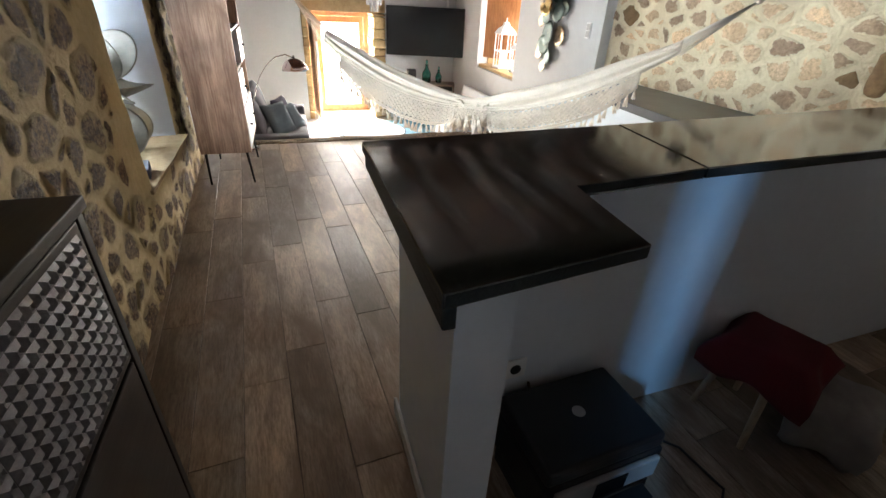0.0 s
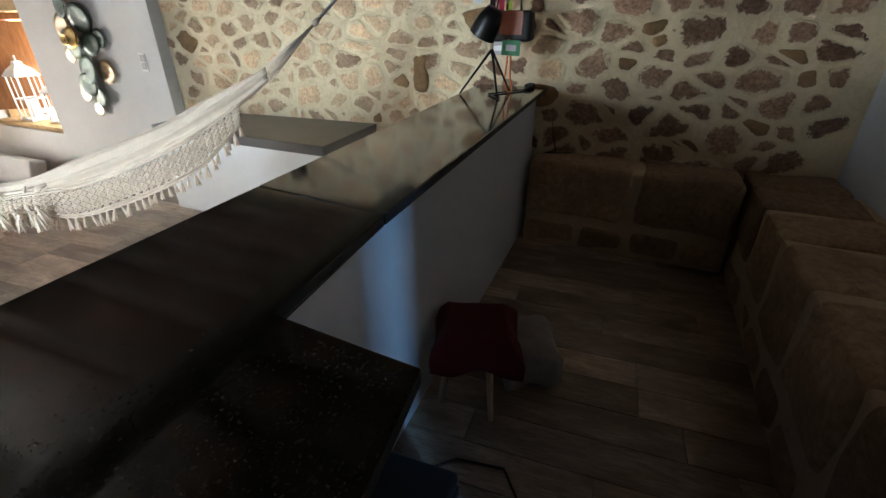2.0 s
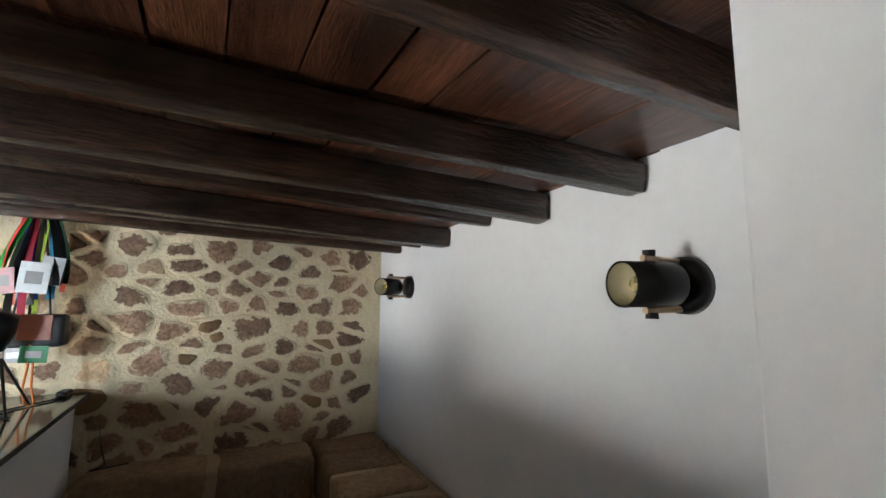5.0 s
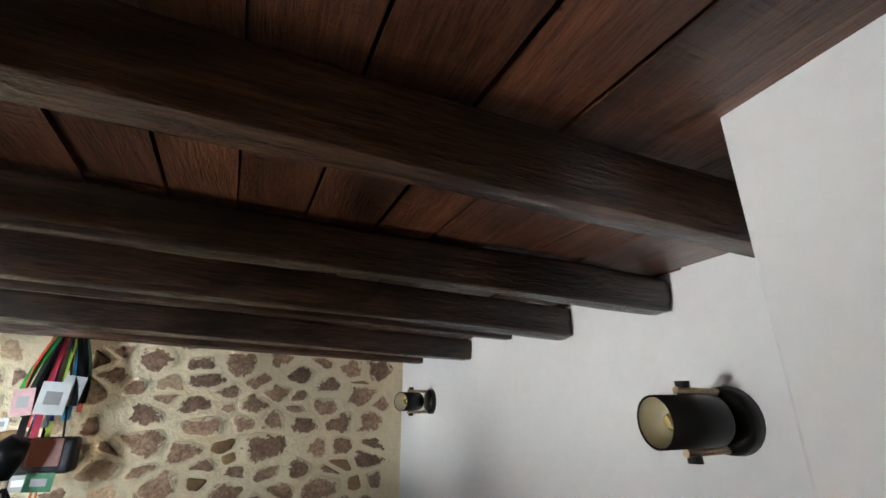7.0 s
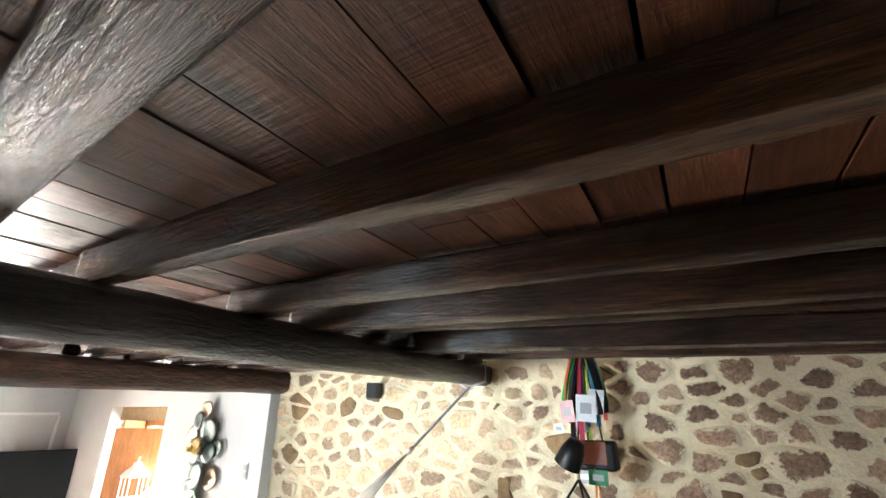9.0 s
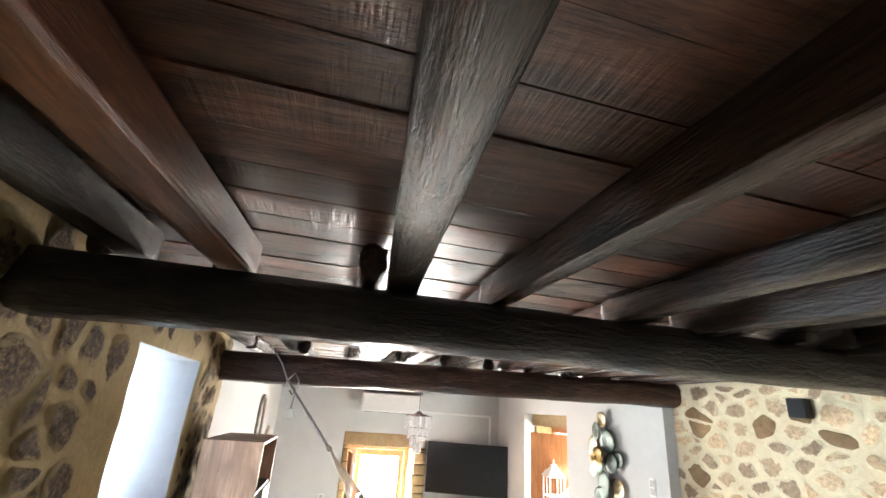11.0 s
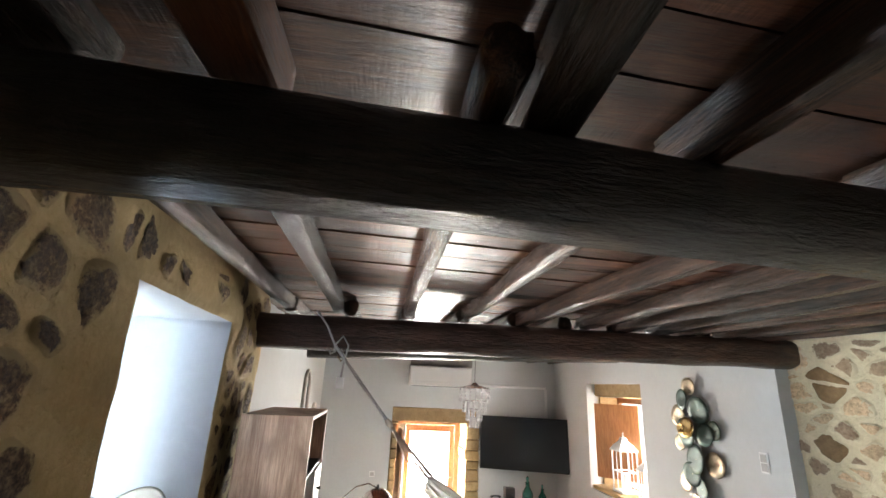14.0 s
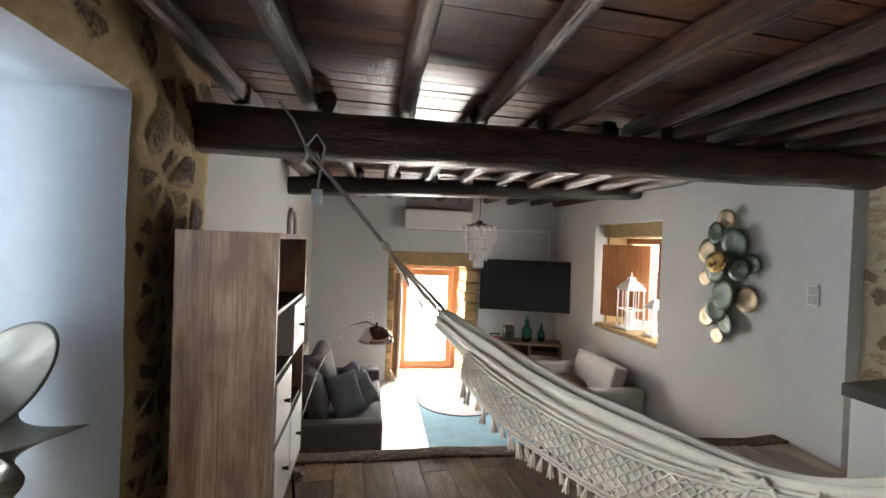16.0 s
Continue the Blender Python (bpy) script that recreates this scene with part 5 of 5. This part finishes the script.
def spot(x, z, aim):
    s = thing("wall_spotlight", "black wall spotlight on beech arms, switched off", "wall lamp", (x, -0.76, z), "wall spotlights")
    part("rose", lathe([(0, 0.035), (0.056, 0.034), (0.070, 0.025), (0.072, 0.0), (0, 0)], 32), M["black_metal"], s, smooth=True, at=pose(0, 0, 0, -90, 0, 0))
    hd = Vector((aim, 0.94, -0.02)).normalized()
    mid_ = Vector((-0.005, 0.145, 0.0))
    turn = hd.to_track_quat('Z', 'Y').to_matrix().to_4x4()
    can = lathe([(0.0, -0.075), (0.050, -0.075), (0.053, -0.07), (0.053, 0.075), (0.050, 0.075), (0.049, -0.05), (0.0, -0.05)], 36)
    hdp = part("head", can, M["black_metal"], s, smooth=True, at=Matrix.Translation(mid_) @ turn)
    part("liner", lathe([(0.0485, 0.0735), (0.0485, -0.045), (0.0, -0.046)], 36), M["shade_cream"], hdp, "cream inside of the head", True)
    part("bulb", lathe([(0.0, 0.045), (0.015, 0.04), (0.022, 0.02), (0.016, -0.005), (0.010, -0.03), (0.0, -0.03)], 20), M["bulb"], hdp, smooth=True)
    for dz in (-1, 1):
        part("arm", tube([Vector((0.0, 0.03, dz * 0.058)), mid_ + Vector((0.0, 0.012, dz * 0.061))], [0.008, 0.008], 8), M["beech_arm"], s, "beech arm")
        part("knob", cyl(mid_ + Vector((0.0, -0.01, dz * 0.066)), mid_ + Vector((0.0, -0.01, dz * 0.080)), 0.014, 0.015, 16), M["black_metal"], s)


spot(0.905, 1.712, 0.10)
spot(3.03, 1.775, -0.55)
for o in [o for o in scene.objects if o.name.startswith("wall_spotlight")]:
    o.scale = (1.10, 1.10, 1.10)

# ---- things at the end of the black top ----
LX, LY = 3.40, 1.40
tl = thing("desk_lamp", "black tripod desk lamp with a cone shade on the granite top", "desk lamp", (3.10, 1.42, CT + 0.001))
hub = Vector((0.03, 0.0, 0.27))
for a in (100, 215, 330):
    foot_ = Vector((0.19 * math.cos(radians(a)), 0.19 * math.sin(radians(a)), 0.005))
    part("leg", tube([hub, foot_], [0.008, 0.006], 8), M["black_metal"], tl)
part("stem", tube([hub, hub + Vector((0, 0, 0.14))], 0.010, 8), M["pale_wood"], tl, "wooden stem")
part("shade", lathe([(0.085, 0.0), (0.074, 0.10), (0.048, 0.165), (0.0, 0.17), (0.044, 0.16), (0.07, 0.10), (0.082, 0.0)], 24), M["black_metal"], tl, smooth=True, at=Matrix.Translation(hub + Vector((-0.02, 0.06, 0.08))) @ Euler((radians(30), radians(-8), 0)).to_matrix().to_4x4())
lany = thing("lanyards", "bunch of colourful lanyards with badges hung from a joist", "lanyards", (LX - 0.05, LY, 0))
cols = [(0.03, 0.45, 0.06), (0.5, 0.02, 0.02), (0.01, 0.01, 0.012), (0.02, 0.06, 0.5), (0.55, 0.05, 0.03), (0.012, 0.012, 0.014), (0.03, 0.3, 0.5), (0.35, 0.5, 0.05), (0.02, 0.02, 0.02), (0.45, 0.02, 0.05), (0.01, 0.05, 0.02), (0.3, 0.3, 0.3)]
rng = random.Random(11)
for i, c in enumerate(cols * 2):
    m = plain("lanyard_ribbon", c, 0.7, 0, 120, 0.15, 0.1) if i < len(cols) else bpy.data.materials["lanyard_ribbon" + (".%03d" % (i - len(cols)) if i > len(cols) else "")]
    y0 = rng.uniform(-0.08, 0.08)
    y1 = y0 * 1.5 + rng.uniform(-0.08, 0.08)
    x1 = rng.uniform(-0.09, 0.05)
    z1 = rng.uniform(1.55, 1.80)
    bm = bmesh.new()
    rows = []
    for k in range(9):
        t = k / 8
        y = y0 * (1 - t) + y1 * math.sin(t * 1.5)
        p = Vector((x1 * math.sin(t * 1.6), y, 2.17 * (1 - t) + z1 * t))
        tw = i + t * rng.uniform(0.2, 0.6)
        w = Vector((math.sin(tw) * 0.5, math.cos(tw), 0)).normalized() * 0.017
        rows.append([bm.verts.new(p - w + Vector((0.0012, 0, 0))), bm.verts.new(p + w + Vector((0.0012, 0, 0))), bm.verts.new(p + w - Vector((0.0012, 0, 0))), bm.verts.new(p - w - Vector((0.0012, 0, 0)))])
    for a, b in zip(rows, rows[1:]):
        for k in range(4):
            bm.faces.new((a[k], a[(k + 1) % 4], b[(k + 1) % 4], b[k]))
    part("ribbon", bm, m, lany)
M["badge"] = plain("white_card", (0.7, 0.7, 0.68), 0.4, 0, 40, 0.1, 0)
M["pink_badge"] = plain("pink_card", (0.6, 0.35, 0.35), 0.4, 0, 40, 0.2, 0)
M["green_badge"] = plain("green_card", (0.03, 0.2, 0.08), 0.4, 0, 40, 0.2, 0)
for x, y, z0, w, h, m, rz in ((-0.12, -0.04, 1.79, 0.13, 0.17, "badge", 8), (-0.11, 0.09, 1.77, 0.10, 0.14, "pink_badge", -10), (-0.08, -0.10, 1.83, 0.10, 0.16, "badge", 15), (-0.08, 0.17, 1.66, 0.07, 0.06, "badge", 0), (-0.10, -0.07, 1.375, 0.12, 0.09, "green_badge", 5), (-0.06, 0.03, 1.37, 0.10, 0.08, "socket", -6)):
    b = part("badge", box(-0.0015, -w / 2, -h / 2, 0.0015, w / 2, h / 2), M[m], lany, at=pose(x, y, z0, rz * 0.5, 0, rz))
    part("print", box(-0.0025, -w * 0.28, -h * 0.2, -0.0017, w * 0.28, h * 0.2), M["socket"] if m != "socket" else M["badge"], b)
M["leather"] = plain("reddish_leather", (0.20, 0.05, 0.02), 0.5, 0, 60, 0.25, 0.2)
cb = thing("camera_bag", "small black and brown bag hung among the lanyards", "bag", (LX - 0.09, LY - 0.02, 1.50))
part("pouch", roughen(box(-0.06, -0.17, -0.09, 0.06, 0.11, 0.09, 0.025, segments=3), 0.006, 9), M["black"], cb, smooth=True)
part("flap", roughen(box(-0.067, -0.12, -0.05, -0.058, 0.03, 0.088, 0.003), 0.003, 9), M["leather"], cb, "reddish leather flap")
part("strap", tube([(0, -0.09, 0.05), (0.02, -0.05, 0.35), (0.03, 0.0, 0.665)], 0.006, 6), M["black"], cb)
part("strap", tube([(0, 0.08, 0.05), (0.02, 0.05, 0.35), (0.03, 0.0, 0.665)], 0.006, 6), M["black"], cb)
M["orange_cord"] = plain("orange_cord", (0.75, 0.20, 0.04), 0.7)
solid("cord", tube([(LX - 0.14, LY - 0.05, 1.47), (LX - 0.15, LY - 0.05, 1.30), (LX - 0.155, LY - 0.04, 1.18), (LX - 0.15, LY - 0.06, 1.108), (LX - 0.13, LY - 0.09, 1.108), (LX - 0.13, LY - 0.07, 1.2), (LX - 0.13, LY - 0.06, 1.46)], 0.006, 6), M["orange_cord"], "orange cord hanging down to the granite top", "cord", smooth=True)
cbl = thing("power_cable", "black cable with a plug block lying along the granite top", "cable", (0, 0, 0))
part("lead", tube([(2.95, 1.30, 1.107), (3.1, 1.42, 1.107), (3.25, 1.34, 1.107), (3.38, 1.26, 1.107), (3.48, 1.26, 1.107)], 0.005, 6), M["black"], cbl, smooth=True)
part("plug_block", box(3.48, 1.23, 1.102, 3.60, 1.28, 1.13, 0.006), M["black"], cbl)
part("lead", tube([(3.60, 1.255, 1.11), (3.65, 1.22, 1.112), (3.655, 1.14, 1.10), (3.645, 1.10, 0.95), (3.62, 1.06, 0.75), (3.55, 1.02, 0.668), (3.48, 1.08, 0.664), (3.55, 0.90, 0.664)], 0.005, 6), M["black"], cbl, smooth=True)
spk = thing("wall_speaker", "small black speaker mounted high on the stone wall", "speaker", pose(3.50, 3.40, 1.95, 0, 0, 10))
part("housing", box(-0.12, -0.06, -0.07, -0.02, 0.06, 0.07, 0.008), M["black"], spk)
part("grille", box(-0.125, -0.05, -0.06, -0.1205, 0.05, 0.06, 0.002), M["black_metal"], spk)
part("bracket", tube([(-0.02, 0, 0), (0.03, 0, 0.02)], 0.012, 8), M["black_metal"], spk)
# ---- floor tiles ----
PLANK_W, PLANK_L = 0.182, 1.02


def plank_mesh(length):
    return mesh_of("plank", box(-PLANK_W / 2 + 0.0015, -length / 2 + 0.0015, -0.012, PLANK_W / 2 - 0.0015, length / 2 - 0.0015, 0.0, 0.0012, segments=1), M["plank"])


rot = Matrix.Rotation(radians(4.0), 4, 'Z')
full_plank = plank_mesh(PLANK_L)
rng = random.Random(12)
inv = rot.inverted()
row = 0
u = -1.0
while u < 4.4:
    off = rng.choice((0.0, 0.34, 0.68, 0.17, 0.51)) - 0.2
    v = -1.2 + off
    while v < 5.6:
        mid_p = rot @ Vector((u, v + PLANK_L / 2, 0))
        a, b = v, v + PLANK_L
        # trim the rows to the room
        while (rot @ Vector((u, b, 0))).y > 5.12 and b > a:
            b -= 0.05
        while (rot @ Vector((u, a, 0))).y < -0.80 and a < b:
            a += 0.05
        if b - a > 0.12 and -0.90 < mid_p.x < 3.75:
            o = new("plank", full_plank if b - a > PLANK_L - 0.01 else plank_mesh(b - a))
            o.parent = floor
            o.matrix_basis = rot @ Matrix.Translation((u, (a + b) / 2, 0.0)) @ Matrix.Rotation(math.pi * rng.randrange(2), 4, 'Z')
        v += PLANK_L
    u += PLANK_W

# ---- rubble stones ----


def clip(poly, p, d):
    """The part of a polygon on the near side of the line through p square to d."""
    res = []
    for a, b in zip(poly, poly[1:] + poly[:1]):
        da, db = (a - p).dot(d), (b - p).dot(d)
        if da <= 0:
            res.append(a)
        if da * db < 0:
            res.append(a.lerp(b, da / (da - db)))
    return res


def stone_mesh(outline, depth, r, material):
    """An uneven stone set nearly flush, its face towards +z; u of its map runs from its middle (0) to its rim (1)."""
    c = sum(outline, Vector((0, 0))) / len(outline)
    n = 20
    total = [(b - a).length for a, b in zip(outline, outline[1:] + outline[:1])]
    per = sum(total)
    edge = []
    for k in range(n):
        d = per * k / n
        i = 0
        while d > total[i] and i < len(total) - 1:
            d -= total[i]
            i += 1
        a, b = outline[i], outline[(i + 1) % len(outline)]
        edge.append((a.lerp(b, min(1.0, d / max(total[i], 1e-6))) - c) * r.uniform(0.91, 1.07))
    edge = [edge[k] * 0.6 + (edge[k - 1] + edge[(k + 1) % n]) * 0.2 for k in range(n)]
    tx, ty = r.uniform(-0.05, 0.05), r.uniform(-0.05, 0.05)
    bm = bmesh.new()
    uv = bm.loops.layers.uv.new("rim")
    levels = ((1.04, -0.9), (0.93, 0.25), (0.72, 0.75), (0.38, 0.95))
    rings, far = [], {}
    for f, h in levels:
        ring = []
        for e in edge:
            v = bm.verts.new((e.x * f, e.y * f, depth * (h + (r.uniform(-0.35, 0.35) if h > 0 else 0)) + (e.x * tx + e.y * ty) * f))
            far[v] = f
            ring.append(v)
        rings.append(ring)
    for a, b in zip(rings, rings[1:]):
        for k in range(n):
            bm.faces.new((a[k], a[(k + 1) % n], b[(k + 1) % n], b[k]))
    top = bm.verts.new((0, 0, depth * r.uniform(0.8, 1.2)))
    far[top] = 0.0
    for k in range(n):
        bm.faces.new((rings[-1][k], rings[-1][(k + 1) % n], top))
    for f in bm.faces:
        for lp in f.loops:
            lp[uv].uv = (far[lp.vert], 0.5)
    return c, mesh_of("stone", bm, material, True)


def rubble(parent, origin, along, normal, length, z0, z1, materials, skip, seed, depth, cell, gap, most, near_u, wall):
    """Lays uneven stones on a wall face, each in its own irregular cell. wall: the seed and size of the face's lumps."""
    r = random.Random(seed)
    along, normal = Vector(along).normalized(), Vector(normal).normalized()
    base = Matrix((along.to_4d(), Vector((0, 0, 1, 0)), normal.to_4d(), (0, 0, 0, 1))).transposed()
    for i in range(3):
        base[3][i] = 0
    cw, chh = cell
    k = cw / chh                       # stones lie flat: the height is stretched while the cells are cut
    seeds = []
    j = 0
    while z0 + j * chh < z1 + chh:
        i = 0
        while i * cw < length + cw:
            roll = r.random()
            if roll > 0.10:
                big = r.choice((0.0, 0.0, 0.25, 0.5, 0.9)) * cw * cw * 0.55
                seeds.append((Vector(((i + 0.5 * (j % 2) + r.uniform(-0.40, 0.40)) * cw, (z0 + (j + 0.4 + r.uniform(-0.40, 0.40)) * chh) * k)), big))
            if roll > 0.80:
                seeds.append((Vector(((i + 0.5 * (j % 2) + r.uniform(0.3, 0.7)) * cw, (z0 + (j + r.uniform(0.7, 1.0)) * chh) * k)), 0.0))
            i += 1
        j += 1
    laid = []
    for s, ws in seeds:
        zz = s.y / k
        if not (0.02 < s.x < length - 0.02 and z0 < zz < z1) or skip(s.x, zz):
            continue
        q = 1.1 * cw
        poly = [s + Vector((-q, -q)), s + Vector((q, -q)), s + Vector((q, q)), s + Vector((-q, q))]
        g = gap * (r.uniform(0.5, 1.6) if r.random() < 0.65 else r.uniform(1.6, 3.2))
        for o, wo in seeds:
            if o is s or (o - s).length > 3 * cw:
                continue
            d = o - s
            dist = d.length
            d.normalize()
            poly = clip(poly, s + d * (dist / 2 + (ws - wo) / (2 * dist) - g), d)
            if len(poly) < 3:
                break
        if len(poly) < 3:
            continue
        poly = [Vector((p.x, p.y / k)) for p in poly]
        area = abs(sum(a.x * b.y - b.x * a.y for a, b in zip(poly, poly[1:] + poly[:1]))) / 2
        if area > 0.0012:
            laid.append(poly)
    laid.sort(key=lambda q: abs(q[0].x - near_u))
    for poly in laid[:most]:
        c, me = stone_mesh(poly, depth * r.uniform(0.5, 1.5), r, materials(poly[0].x, r))
        o = new("stone", me)
        o.parent = parent
        o.matrix_basis = Matrix.Translation(Vector(origin) + along * c.x + normal * lump(c.x, c.y, *wall) + Vector((0, 0, c.y))) @ base


# purple-brown stones near the corner, giving way to the lit-pale ones
L_ = math.hypot(0.34, 5.72)
rdir = Vector((-0.34, 5.72, 0)) / L_
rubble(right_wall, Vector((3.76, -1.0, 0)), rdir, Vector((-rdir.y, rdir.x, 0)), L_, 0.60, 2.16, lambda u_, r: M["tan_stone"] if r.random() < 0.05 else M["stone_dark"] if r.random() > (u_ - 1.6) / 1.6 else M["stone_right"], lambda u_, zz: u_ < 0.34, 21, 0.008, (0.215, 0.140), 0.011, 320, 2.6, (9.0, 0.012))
ldir = Vector((0.24, -5.62, 0)).normalized()
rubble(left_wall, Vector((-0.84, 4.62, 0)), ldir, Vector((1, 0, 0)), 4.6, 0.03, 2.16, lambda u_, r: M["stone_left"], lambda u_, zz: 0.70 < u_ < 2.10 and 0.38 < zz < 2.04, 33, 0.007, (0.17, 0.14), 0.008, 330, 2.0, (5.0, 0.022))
# one upright ochre stone set proud of the mortar
r_ = random.Random(3)
at_, upright = stone_mesh([Vector(p) for p in ((-0.06, -0.14), (0.05, -0.15), (0.08, -0.03), (0.035, 0.05), (0.075, 0.14), (-0.07, 0.13))], 0.016, r_, M["tan_stone"])
o = new("stone", upright)
o.parent = right_wall
o["label"] = "upright ochre stone"
o.matrix_basis = Matrix.Translation((3.568, 2.12, 1.165)) @ Matrix(((0, 0, -1, 0), (-1, 0, 0, 0), (0, 1, 0, 0), (0, 0, 0, 1)))
